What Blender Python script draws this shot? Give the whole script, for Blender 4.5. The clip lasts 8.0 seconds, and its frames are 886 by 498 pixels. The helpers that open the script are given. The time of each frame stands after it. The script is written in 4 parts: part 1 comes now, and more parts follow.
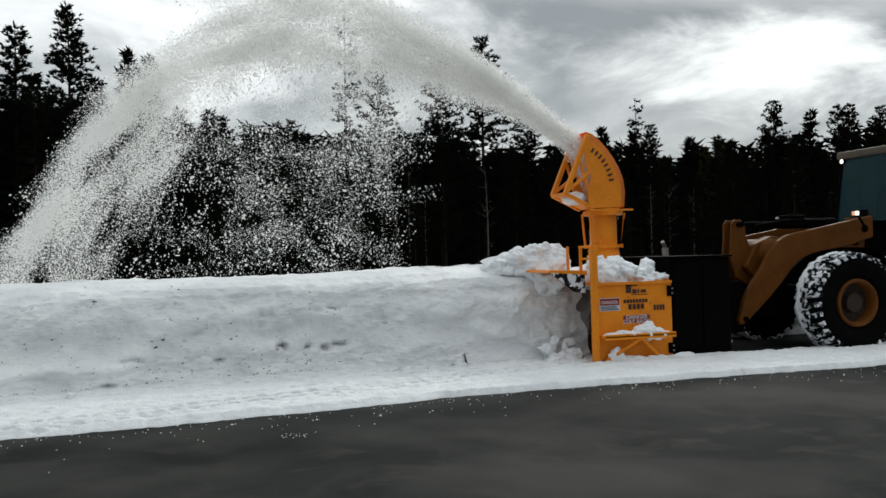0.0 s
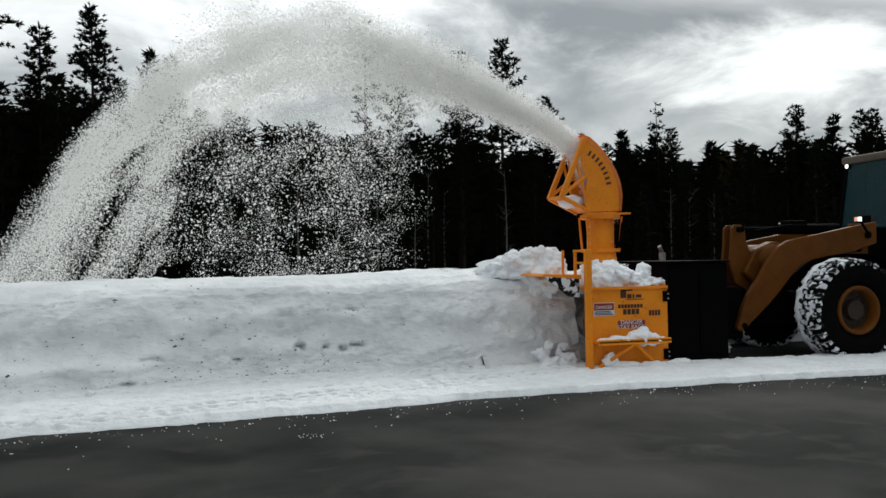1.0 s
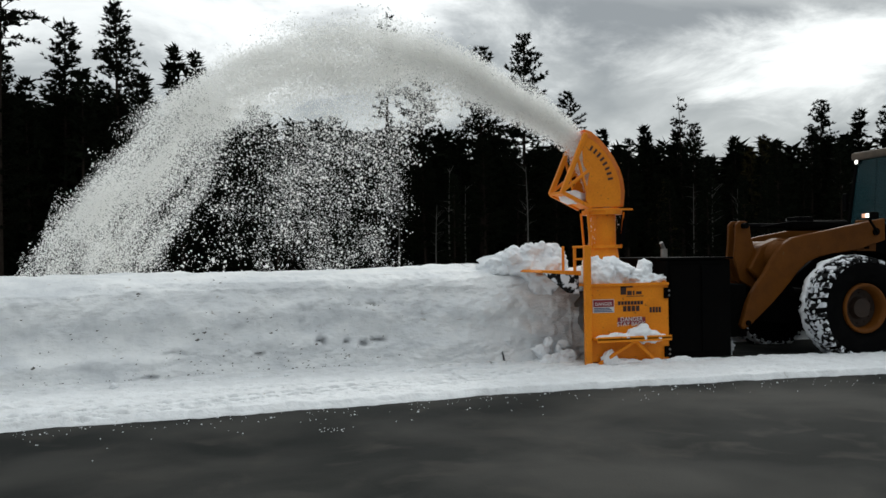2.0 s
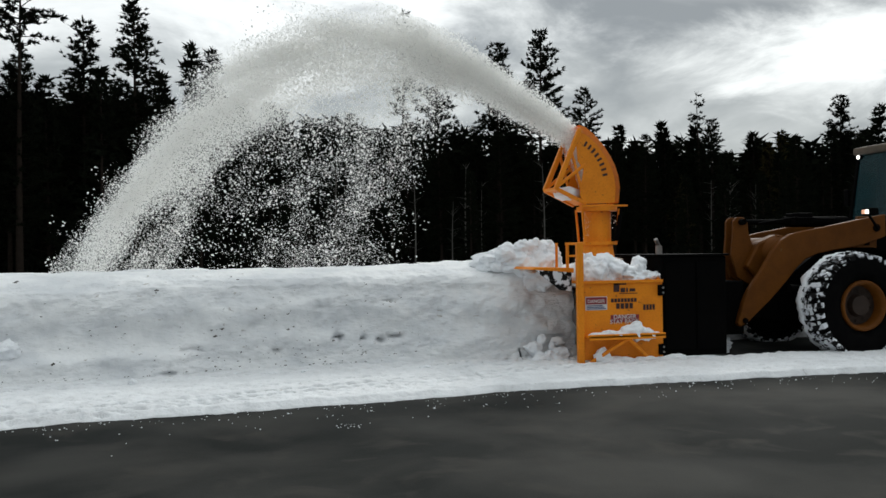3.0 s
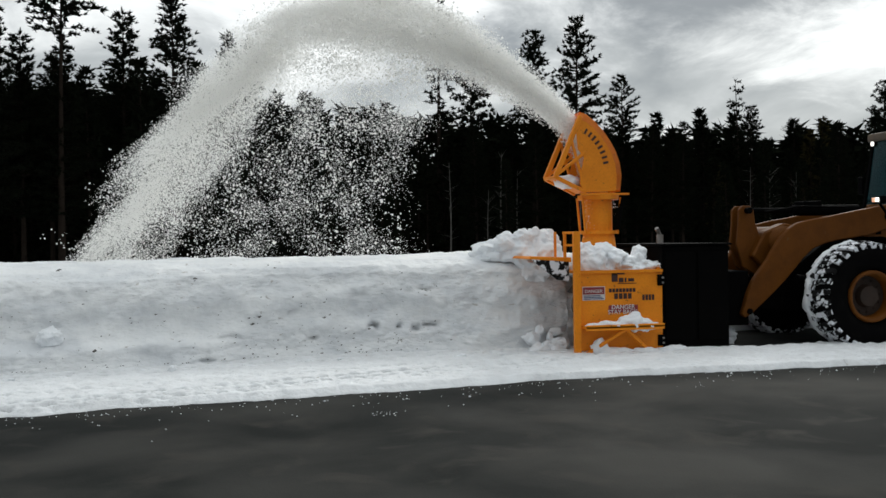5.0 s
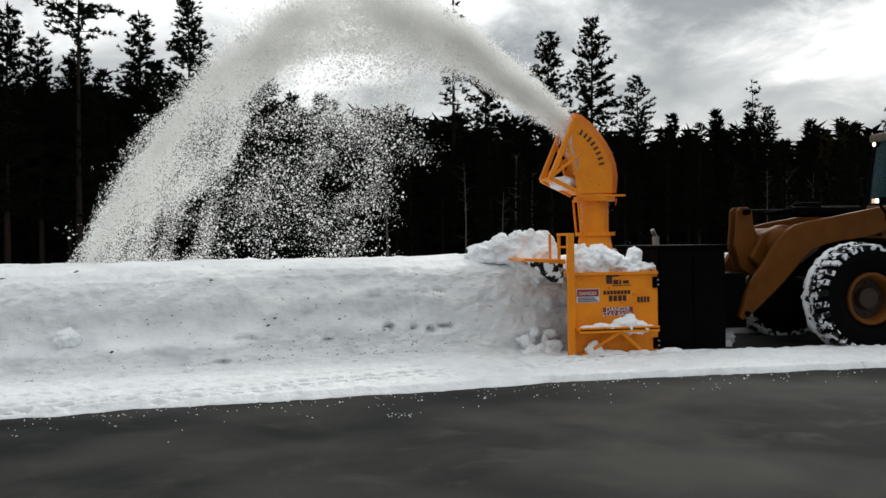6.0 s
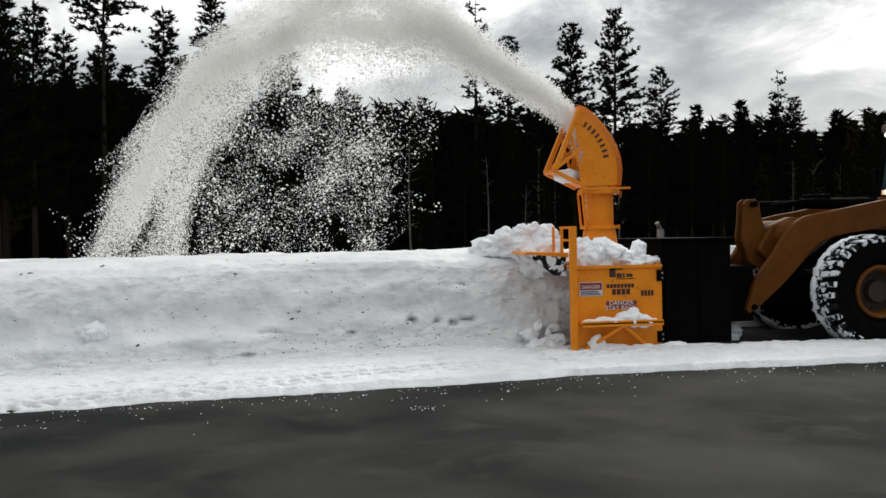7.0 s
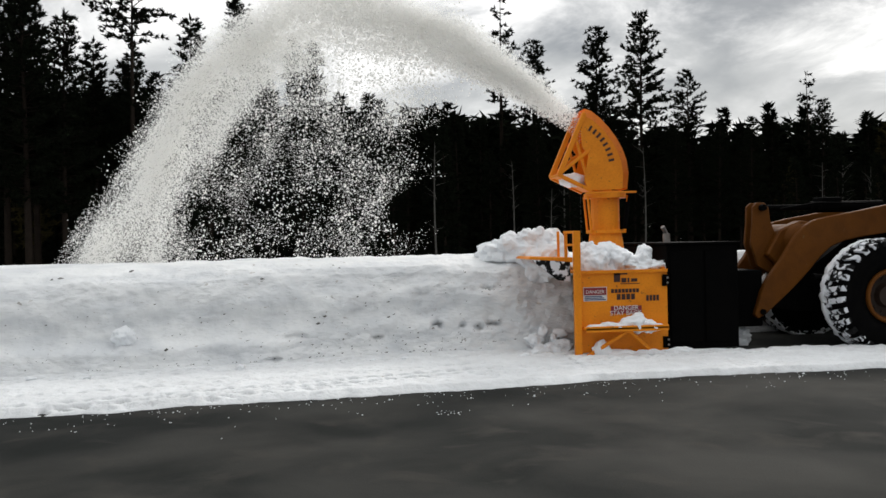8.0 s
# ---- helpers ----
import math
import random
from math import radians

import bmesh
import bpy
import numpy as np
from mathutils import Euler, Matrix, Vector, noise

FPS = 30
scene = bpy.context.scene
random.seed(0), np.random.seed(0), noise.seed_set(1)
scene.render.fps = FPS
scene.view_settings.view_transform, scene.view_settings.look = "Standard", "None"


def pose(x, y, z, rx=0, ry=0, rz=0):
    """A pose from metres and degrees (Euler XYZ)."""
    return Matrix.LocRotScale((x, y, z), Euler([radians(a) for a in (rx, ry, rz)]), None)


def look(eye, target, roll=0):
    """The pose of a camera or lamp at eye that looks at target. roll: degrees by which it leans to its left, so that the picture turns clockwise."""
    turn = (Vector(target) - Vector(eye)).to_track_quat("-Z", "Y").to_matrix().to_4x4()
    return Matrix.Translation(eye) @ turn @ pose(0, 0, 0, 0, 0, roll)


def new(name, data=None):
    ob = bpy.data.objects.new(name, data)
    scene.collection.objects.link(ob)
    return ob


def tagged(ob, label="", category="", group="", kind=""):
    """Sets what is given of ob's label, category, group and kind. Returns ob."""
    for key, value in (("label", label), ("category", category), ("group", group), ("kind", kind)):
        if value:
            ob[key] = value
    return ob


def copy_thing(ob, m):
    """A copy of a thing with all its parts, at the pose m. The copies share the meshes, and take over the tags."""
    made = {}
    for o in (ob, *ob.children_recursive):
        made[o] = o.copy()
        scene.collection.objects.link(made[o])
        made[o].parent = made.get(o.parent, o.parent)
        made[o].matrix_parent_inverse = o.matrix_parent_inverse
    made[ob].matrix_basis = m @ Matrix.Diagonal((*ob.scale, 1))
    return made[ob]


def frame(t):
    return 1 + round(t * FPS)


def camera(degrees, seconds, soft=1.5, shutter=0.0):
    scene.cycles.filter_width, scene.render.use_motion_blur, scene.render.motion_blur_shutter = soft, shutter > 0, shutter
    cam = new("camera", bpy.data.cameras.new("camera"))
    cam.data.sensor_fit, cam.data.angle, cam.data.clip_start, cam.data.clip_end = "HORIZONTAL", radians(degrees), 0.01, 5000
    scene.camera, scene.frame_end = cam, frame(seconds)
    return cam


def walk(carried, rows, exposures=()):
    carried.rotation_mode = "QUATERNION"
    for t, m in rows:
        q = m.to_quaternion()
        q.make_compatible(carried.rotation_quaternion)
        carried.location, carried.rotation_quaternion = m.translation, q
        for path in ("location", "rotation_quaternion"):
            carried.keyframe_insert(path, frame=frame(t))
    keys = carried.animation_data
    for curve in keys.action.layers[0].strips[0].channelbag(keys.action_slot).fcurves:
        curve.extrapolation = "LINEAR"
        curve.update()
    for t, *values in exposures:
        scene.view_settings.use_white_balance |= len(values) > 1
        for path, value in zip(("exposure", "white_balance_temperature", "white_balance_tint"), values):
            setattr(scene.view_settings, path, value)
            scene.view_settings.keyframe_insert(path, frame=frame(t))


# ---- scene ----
cam = camera(52.28, 8.0)
EYE, TURN = 1.90, -16.5
# seconds, yaw, pitch, roll of the panning camera, which stands in one place
ROWS = [
    (0.0, 0.0, 0.5, 1.6),
    (0.5, 0.49, 0.58, 1.26),
    (1.0, 1.17, 0.66, 1.05),
    (1.5, 1.75, 0.57, 1.01),
    (2.0, 2.5, 0.38, 0.83),
    (3.5, 3.93, 0.01, 0.95),
    (4.0, 4.43, -0.31, 0.95),
    (4.5, 5.16, -0.56, 0.91),
    (6.0, 6.73, -0.4, 0.89),
    (6.5, 7.31, -0.65, 1.02),
    (7.0, 8.17, -0.8, 1.1),
    (7.5, 8.8, -0.8, 1.19),
    (8.0, 9.79, -0.48, 1.28),
]
walk(cam, [(t, pose(0, 0, EYE, 0, 0, TURN) @ pose(0, 0, 0, 90 + pitch, roll, yaw)) for t, yaw, pitch, roll in ROWS],
     exposures=[(0.0, 0.25, 6250, 6), (2.0, 0.25, 6250, 6), (4.5, 0.28, 6280, 6.5), (6.0, 0.43, 6400, 8), (8.0, 0.50, 6500, 10)])

# ---- sky and light ----
def cloud_world():
    world = bpy.data.worlds.new("overcast_sky")
    scene.world = world
    world.use_nodes = True
    nt = world.node_tree
    nt.nodes.clear()
    N, L = nt.nodes.new, nt.links.new

    def math_node(op, a, b=None, clamp=False):
        n = N("ShaderNodeMath")
        n.operation, n.use_clamp = op, clamp
        for i, v in enumerate((a, b)):
            if v is None:
                continue
            if isinstance(v, (int, float)):
                n.inputs[i].default_value = v
            else:
                L(v, n.inputs[i])
        return n.outputs[0]

    def smooth(value, lo, hi):
        n = N("ShaderNodeMapRange")
        n.interpolation_type = "SMOOTHSTEP"
        L(value, n.inputs[0])
        n.inputs[1].default_value, n.inputs[2].default_value = lo, hi
        return n.outputs[0]

    coord = N("ShaderNodeTexCoord")
    sep = N("ShaderNodeSeparateXYZ")
    L(coord.outputs["Generated"], sep.inputs[0])
    up = math_node("MAXIMUM", sep.outputs[2], 0.0)
    high = math_node("ADD", up, 0.30)
    flat = N("ShaderNodeCombineXYZ")
    L(math_node("DIVIDE", sep.outputs[0], high), flat.inputs[0])
    L(math_node("DIVIDE", sep.outputs[1], high), flat.inputs[1])

    def fbm(scale, detail, rough, seed, warp=0.4):
        m = N("ShaderNodeMapping")
        m.inputs["Location"].default_value = seed
        L(flat.outputs[0], m.inputs[0])
        n = N("ShaderNodeTexNoise")
        n.inputs["Scale"].default_value, n.inputs["Detail"].default_value = scale, detail
        n.inputs["Roughness"].default_value, n.inputs["Distortion"].default_value = rough, warp
        L(m.outputs[0], n.inputs["Vector"])
        return n.outputs["Fac"]

    banks = fbm(1.7, 7, 0.52, CLOUD_SEED)
    ramp = N("ShaderNodeValToRGB")
    L(banks, ramp.inputs[0])
    e = ramp.color_ramp.elements
    e[0].position, e[0].color = 0.37, (0.33, 0.35, 0.37, 1)
    e[1].position, e[1].color = 0.61, (1.0, 1.0, 0.98, 1)
    mid = e.new(0.48)
    mid.color = (0.53, 0.545, 0.55, 1)
    hi = e.new(0.545)
    hi.color = (0.68, 0.69, 0.69, 1)
    # thin cloud that the low sun lights from behind
    dot = N("ShaderNodeVectorMath")
    dot.operation = "DOT_PRODUCT"
    L(coord.outputs["Generated"], dot.inputs[0])
    dot.inputs[1].default_value = Vector(GAP).normalized()
    ragged = math_node("MULTIPLY", math_node("SUBTRACT", fbm(2.6, 7, 0.62, (7, 1, 0)), 0.5), 9.0)
    last = ramp.outputs[0]
    for way, broad, high_, white in GAPS:
        aim = Vector(way).normalized()
        across = N("ShaderNodeVectorMath")
        across.operation = "DOT_PRODUCT"
        L(coord.outputs["Generated"], across.inputs[0])
        across.inputs[1].default_value = Vector((aim.y, -aim.x, 0)).normalized()
        facing = N("ShaderNodeVectorMath")
        facing.operation = "DOT_PRODUCT"
        L(coord.outputs["Generated"], facing.inputs[0])
        facing.inputs[1].default_value = aim
        wide = math_node("POWER", math_node("ABSOLUTE", math_node("DIVIDE", across.outputs["Value"], broad)), 2.0)
        tall = math_node("POWER", math_node("ABSOLUTE", math_node("DIVIDE", math_node("SUBTRACT", sep.outputs[2], aim.z), high_)), 2.0)
        away = math_node("ADD", math_node("ADD", wide, tall), ragged)
        ahead = smooth(facing.outputs["Value"], 0.5, 0.8)
        gap = math_node("MULTIPLY", math_node("SUBTRACT", 1.0, smooth(away, -0.6, 2.6)), ahead)
        mix = N("ShaderNodeMixRGB")
        L(gap, mix.inputs[0])
        L(last, mix.inputs[1])
        mix.inputs[2].default_value = white
        last = mix.outputs[0]
    # an overcast sky is brightest overhead
    lift = N("ShaderNodeMapRange")
    L(up, lift.inputs[0])
    lift.inputs[1].default_value, lift.inputs[2].default_value = 0.3, 0.9
    lift.inputs[3].default_value, lift.inputs[4].default_value = 1.0, ZENITH
    clouds = N("ShaderNodeBackground")
    L(mix.outputs[0], clouds.inputs[0])
    # and brighter towards the veiled sun than behind the camera
    toward = N("ShaderNodeMapRange")
    L(dot.outputs["Value"], toward.inputs[0])
    toward.inputs[1].default_value, toward.inputs[2].default_value = -0.6, 0.9
    toward.inputs[3].default_value, toward.inputs[4].default_value = BEHIND, AHEAD
    L(math_node("MULTIPLY", lift.outputs[0], toward.outputs[0]), clouds.inputs[1])
    sky = N("ShaderNodeTexSky")
    sky.sky_type, sky.sun_disc = "NISHITA", False
    sky.sun_elevation, sky.sun_rotation = radians(SUN_UP), radians(SUN_AROUND)
    blue = N("ShaderNodeBackground")
    L(sky.outputs[0], blue.inputs[0])
    blue.inputs[1].default_value = 0.06
    both = N("ShaderNodeMixShader")
    both.inputs[0].default_value = 0.93
    L(blue.outputs[0], both.inputs[1])
    L(clouds.outputs[0], both.inputs[2])
    out = N("ShaderNodeOutputWorld")
    L(both.outputs[0], out.inputs[0])


CLOUD_SEED = (3.1, 0.4, 0)
GAP = (0.573, 0.798, 0.185)
# thin places in the cloud: way, breadth, height, colour
GAPS = [((0.034, 0.965, 0.259), 0.24, 0.075, (1.32, 1.31, 1.29, 1)), (GAP, 0.115, 0.042, (1.35, 1.34, 1.31, 1))]
ZENITH = 2.25
BEHIND, AHEAD = 0.45, 0.74
SUN_UP, SUN_AROUND = 32, 33
cloud_world()
sun = new("sun", bpy.data.lights.new("sun", "SUN"))
sun.data.energy, sun.data.angle, sun.data.color = 1.0, radians(14), (1.0, 0.96, 0.9)
sun.matrix_world = look((0.53 * 50, 0.80 * 50, 0.62 * 50), (0, 0, 0))


# ---- materials ----
def material(name, color, rough=0.7, metal=0.0, second=None, scale=6.0, amount=0.5, low=0.4, high=0.65, fine=60.0, bump=0.2, depth=0.01, spots=None, spot_scale=14.0, spot_low=0.66, spot_high=0.72, third=None, coat=0.0, island=0.0, spec=0.5, squash=1.0, grain=0.25):
    """A surface with two scales of variation: broad stains (second), spots (third) and fine relief."""
    m = bpy.data.materials.new(name)
    m.use_nodes = True
    nt = m.node_tree
    N, L = nt.nodes.new, nt.links.new
    b = nt.nodes["Principled BSDF"]
    b.inputs["Roughness"].default_value, b.inputs["Metallic"].default_value = rough, metal
    b.inputs["Coat Weight"].default_value = coat
    b.inputs["Specular IOR Level"].default_value = spec
    co = N("ShaderNodeTexCoord").outputs["Object"]
    layered = N("ShaderNodeMapping")
    layered.inputs["Scale"].default_value = (1, 1, squash)
    L(co, layered.inputs[0])

    def tex(s, detail=5.0, distort=0.3):
        n = N("ShaderNodeTexNoise")
        n.inputs["Scale"].default_value, n.inputs["Detail"].default_value, n.inputs["Distortion"].default_value = s, detail, distort
        L(layered.outputs[0] if s < 20 else co, n.inputs["Vector"])
        return n.outputs["Fac"]

    def ranged(v, lo, hi, top):
        n = N("ShaderNodeMapRange")
        L(v, n.inputs[0])
        n.inputs[1].default_value, n.inputs[2].default_value, n.inputs[4].default_value = lo, hi, top
        return n.outputs[0]

    def mixed(fac, a, c):
        n = N("ShaderNodeMixRGB")
        L(fac, n.inputs[0])
        if isinstance(a, tuple):
            n.inputs[1].default_value = (*a, 1)
        else:
            L(a, n.inputs[1])
        n.inputs[2].default_value = (*c, 1)
        return n.outputs[0]

    second = second or tuple(0.7 * c for c in color)
    out = mixed(ranged(tex(scale), low, high, amount), color, second)
    out = mixed(ranged(tex(fine, 3.0), 0.45, 0.75, grain), out, tuple(0.6 * c for c in second))
    if third:
        out = mixed(ranged(tex(spot_scale, 4.0, 0.6), spot_low, spot_high, 1.0), out, third)
    if island:
        geo = N("ShaderNodeNewGeometry")
        out = mixed(ranged(geo.outputs["Random Per Island"], 0.0, 1.0, island), out, second)
    L(out, b.inputs["Base Color"])
    rn = N("ShaderNodeMapRange")
    L(tex(scale * 1.7), rn.inputs[0])
    rn.inputs[3].default_value, rn.inputs[4].default_value = max(rough - 0.12, 0.03), min(rough + 0.12, 1.0)
    L(rn.outputs[0], b.inputs["Roughness"])
    if bump:
        bn = N("ShaderNodeBump")
        bn.inputs["Strength"].default_value, bn.inputs["Distance"].default_value = bump, depth
        L(tex(fine * 0.6, 6.0), bn.inputs["Height"])
        L(bn.outputs[0], b.inputs["Normal"])
    return m


ORANGE = material("orange_paint", (0.82, 0.265, 0.008), 0.5, second=(0.66, 0.19, 0.006), scale=3, fine=40, bump=0.08, depth=0.004, third=(0.30, 0.11, 0.02), spot_scale=16, spot_low=0.66, spot_high=0.74, spec=0.25)
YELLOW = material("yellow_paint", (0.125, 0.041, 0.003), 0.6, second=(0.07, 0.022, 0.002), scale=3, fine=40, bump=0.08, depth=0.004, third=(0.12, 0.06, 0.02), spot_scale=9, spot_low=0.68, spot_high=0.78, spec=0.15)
BLACK = material("black_paint", (0.0016, 0.0016, 0.0017), 0.8, second=(0.003, 0.0028, 0.0025), scale=4, fine=50, bump=0.1, depth=0.004, spec=0.03)
RUBBER = material("tyre_rubber", (0.003, 0.003, 0.0032), 0.88, second=(0.006, 0.0058, 0.0055), scale=8, fine=80, bump=0.3, depth=0.006, spec=0.02)
SNOWY_RUBBER = material("snow_caked_rubber", (0.004, 0.004, 0.0042), 0.88, second=(0.012, 0.012, 0.012), scale=8, fine=80, bump=0.5, depth=0.01, third=(0.72, 0.74, 0.78), spot_scale=7, spot_low=0.48, spot_high=0.54, spec=0.2)
STEEL = material("worn_steel", (0.30, 0.29, 0.28), 0.4, 0.8, second=(0.16, 0.12, 0.09), scale=8, fine=70)
SNOW = material("fresh_snow", (0.86, 0.88, 0.90), 0.75, second=(0.78, 0.81, 0.85), scale=2.2, amount=0.6, fine=30, bump=0.5, depth=0.03, spec=0.2, grain=0.04)
BANK = material("packed_snow", (0.85, 0.86, 0.865), 0.8, second=(0.68, 0.70, 0.725), scale=1.3, amount=0.85, low=0.40, high=0.66, fine=15, bump=0.65, depth=0.06, third=(0.50, 0.48, 0.46), spot_scale=7, spot_low=0.68, spot_high=0.74, spec=0.2, squash=2.4, grain=0.05)
STRIP = material("trodden_snow", (0.79, 0.805, 0.82), 0.8, second=(0.68, 0.69, 0.70), scale=3, amount=0.7, fine=30, bump=0.7, depth=0.03, third=(0.45, 0.43, 0.40), spot_scale=9, spot_low=0.70, spot_high=0.78, spec=0.2, grain=0.06)
# the paler brownish patches paint a hazy smear and reflections into the road's colour
ASPHALT = material("hazed_wet_asphalt", (0.0140, 0.0153, 0.0143), 0.82, second=(0.046, 0.045, 0.041), scale=0.45, amount=1.0, fine=70, bump=0.4, depth=0.008, third=(0.046, 0.043, 0.038), spot_scale=1.6, spot_low=0.55, spot_high=0.78, spec=0.05)
FLAKES = material("flying_snow", (0.92, 0.92, 0.91), 0.9, second=(0.84, 0.84, 0.83), bump=0, island=0.5, spec=0.0)
MIST = material("fine_snow_mist", (0.92, 0.915, 0.895), 0.9, second=(0.87, 0.865, 0.845), bump=0, spec=0.0)
for snow in (FLAKES, MIST):
    # light passes through the flakes
    net = snow.node_tree
    blend, glow = net.nodes.new("ShaderNodeMixShader"), net.nodes.new("ShaderNodeBsdfTranslucent")
    glow.inputs[0].default_value = (0.95, 0.945, 0.93, 1)
    blend.inputs[0].default_value = 0.66
    blend.name = "lit_through"
    net.links.new(net.nodes["Principled BSDF"].outputs[0], blend.inputs[1])
    net.links.new(glow.outputs[0], blend.inputs[2])
    net.links.new(blend.outputs[0], net.nodes["Material Output"].inputs[0])
GLASS = bpy.data.materials.new("tinted_glass")
GLASS.use_nodes = True
GLASS.node_tree.nodes["Principled BSDF"].inputs["Base Color"].default_value = (0.08, 0.18, 0.20, 1)
GLASS.node_tree.nodes["Principled BSDF"].inputs["Roughness"].default_value = 0.06
GLASS.node_tree.nodes["Principled BSDF"].inputs["Transmission Weight"].default_value = 0.75
GLASS.node_tree.nodes["Principled BSDF"].inputs["IOR"].default_value = 1.3
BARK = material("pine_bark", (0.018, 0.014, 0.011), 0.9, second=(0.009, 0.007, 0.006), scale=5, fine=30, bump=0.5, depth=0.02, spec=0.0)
GREY_BARK = material("bare_grey_bark", (0.085, 0.08, 0.072), 0.9, second=(0.04, 0.036, 0.032), scale=4, fine=25, bump=0.4, depth=0.02, spec=0.1)
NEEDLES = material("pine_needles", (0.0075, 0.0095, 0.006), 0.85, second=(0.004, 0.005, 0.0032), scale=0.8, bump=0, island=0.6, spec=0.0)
DRY_NEEDLES = material("olive_needles", (0.034, 0.028, 0.010), 0.8, second=(0.014, 0.012, 0.006), scale=0.8, bump=0, island=0.6, spec=0.0)
WHITE = material("white_lettering", (0.75, 0.74, 0.72), 0.6, bump=0)
RED = material("red_sign_paint", (0.26, 0.02, 0.025), 0.5, bump=0)
DARK_PRINT = material("dark_print", (0.04, 0.012, 0.008), 0.6, bump=0)


def lamp_material(name, color, strength):
    m = bpy.data.materials.new(name)
    m.use_nodes = True
    b = m.node_tree.nodes["Principled BSDF"]
    b.inputs["Emission Color"].default_value, b.inputs["Emission Strength"].default_value = (*color, 1), strength
    return m


LIT = lamp_material("lit_lamp", (1.0, 0.93, 0.82), 1.6)
AMBER = lamp_material("lit_amber_lamp", (1.0, 0.30, 0.04), 0.5)


# ---- mesh helpers ----
def mesh_of(name, verts, faces, mat, smooth=False):
    me = bpy.data.meshes.new(name)
    me.from_pydata([tuple(v) for v in verts], [], [tuple(int(i) for i in f) for f in faces])
    me.materials.append(mat)
    if smooth:
        me.polygons.foreach_set("use_smooth", [True] * len(me.polygons))
    me.update()
    return me


def part(name, bm, mat, parent=None, label="", smooth=False):
    """Links a bmesh or a mesh as one object, under its thing."""
    if isinstance(bm, bmesh.types.BMesh):
        bmesh.ops.recalc_face_normals(bm, faces=bm.faces)
        me = bpy.data.meshes.new(name)
        bm.to_mesh(me)
        bm.free()
        me.materials.append(mat)
        if smooth:
            me.polygons.foreach_set("use_smooth", [True] * len(me.polygons))
    else:
        me = bm
    ob = new(name, me)
    ob.parent = parent
    return tagged(ob, label)


def box(x0, x1, y0, y1, z0, z1, bevel=0.012, bm=None):
    own = bmesh.new()
    bmesh.ops.create_cube(own, size=1)
    for v in own.verts:
        v.co = ((x0 + x1) / 2 + v.co.x * (x1 - x0), (y0 + y1) / 2 + v.co.y * (y1 - y0), (z0 + z1) / 2 + v.co.z * (z1 - z0))
    if bevel:
        bmesh.ops.bevel(own, geom=own.edges[:], offset=bevel, segments=2, affect="EDGES", profile=0.6)
    return merge(bm, own)


def merge(bm, own):
    if bm is None:
        return own
    me = bpy.data.meshes.new("joined")
    own.to_mesh(me)
    own.free()
    bm.from_mesh(me)
    bpy.data.meshes.remove(me)
    return bm


def plate(profile, y0, y1, bevel=0.012, bm=None):
    """An upright plate: a profile of (x, z) pairs from y0 to y1."""
    own = bmesh.new()
    f = own.faces.new([own.verts.new((x, y0, z)) for x, z in profile])
    r = bmesh.ops.extrude_face_region(own, geom=[f])
    bmesh.ops.translate(own, verts=[g for g in r["geom"] if isinstance(g, bmesh.types.BMVert)], vec=(0, y1 - y0, 0))
    bmesh.ops.recalc_face_normals(own, faces=own.faces)
    if bevel:
        bmesh.ops.bevel(own, geom=own.edges[:], offset=bevel, segments=1, affect="EDGES")
    return merge(bm, own)


def rod(a, b, r0, r1=None, sides=12, bm=None):
    a, b = Vector(a), Vector(b)
    own = bmesh.new()
    bmesh.ops.create_cone(own, cap_ends=True, segments=sides, radius1=r0, radius2=r0 if r1 is None else r1, depth=(b - a).length)
    turn = (b - a).to_track_quat("Z", "Y").to_matrix().to_4x4()
    own.transform(Matrix.Translation((a + b) / 2) @ turn)
    return merge(bm, own)


def bar(a, b, w, bm=None):
    """A square bar from a to b."""
    a, b = Vector(a), Vector(b)
    own = bmesh.new()
    bmesh.ops.create_cube(own, size=1)
    for v in own.verts:
        v.co = (v.co.x * w, v.co.y * w, v.co.z * (b - a).length)
    bmesh.ops.bevel(own, geom=own.edges[:], offset=w * 0.15, segments=1, affect="EDGES")
    own.transform(Matrix.Translation((a + b) / 2) @ (b - a).to_track_quat("Z", "Y").to_matrix().to_4x4())
    return merge(bm, own)


def revolve(profile, centre, steps=48, bm=None):
    """Turns a closed profile of (radius, y) about the y axis through centre."""
    own = bmesh.new()
    rings = []
    for i in range(steps):
        a = 2 * math.pi * i / steps
        rings.append([own.verts.new((centre[0] + r * math.cos(a), centre[1] + y, centre[2] + r * math.sin(a))) for r, y in profile])
    n = len(profile)
    for i in range(steps):
        for j in range(n):
            own.faces.new((rings[i][j], rings[i][(j + 1) % n], rings[(i + 1) % steps][(j + 1) % n], rings[(i + 1) % steps][j]))
    return merge(bm, own)


def thing(name, x, y, z, label, category, group="", kind=""):
    ob = new(name)
    ob.location = (x, y, z)
    return tagged(ob, label, category, group, kind)


def fractal(x, y, z, octaves=4):
    return noise.fractal(Vector((x, y, z)), 0.9, 2.0, octaves)


# ---- ground ----
TRAVEL = [(0.0, 0.0), (0.5, 0.234), (1.0, 0.447), (1.5, 0.638), (2.0, 0.84), (2.75, 1.15), (3.5, 1.459), (4.0, 1.618), (4.5, 1.766), (5.25, 2.02), (6.0, 2.283), (6.5, 2.459), (7.0, 2.62), (7.5, 2.794), (8.0, 2.981)]


def travelled(t):
    """How far the machine has come after t seconds."""
    return float(np.interp(t, [a for a, b in TRAVEL], [b for a, b in TRAVEL]))


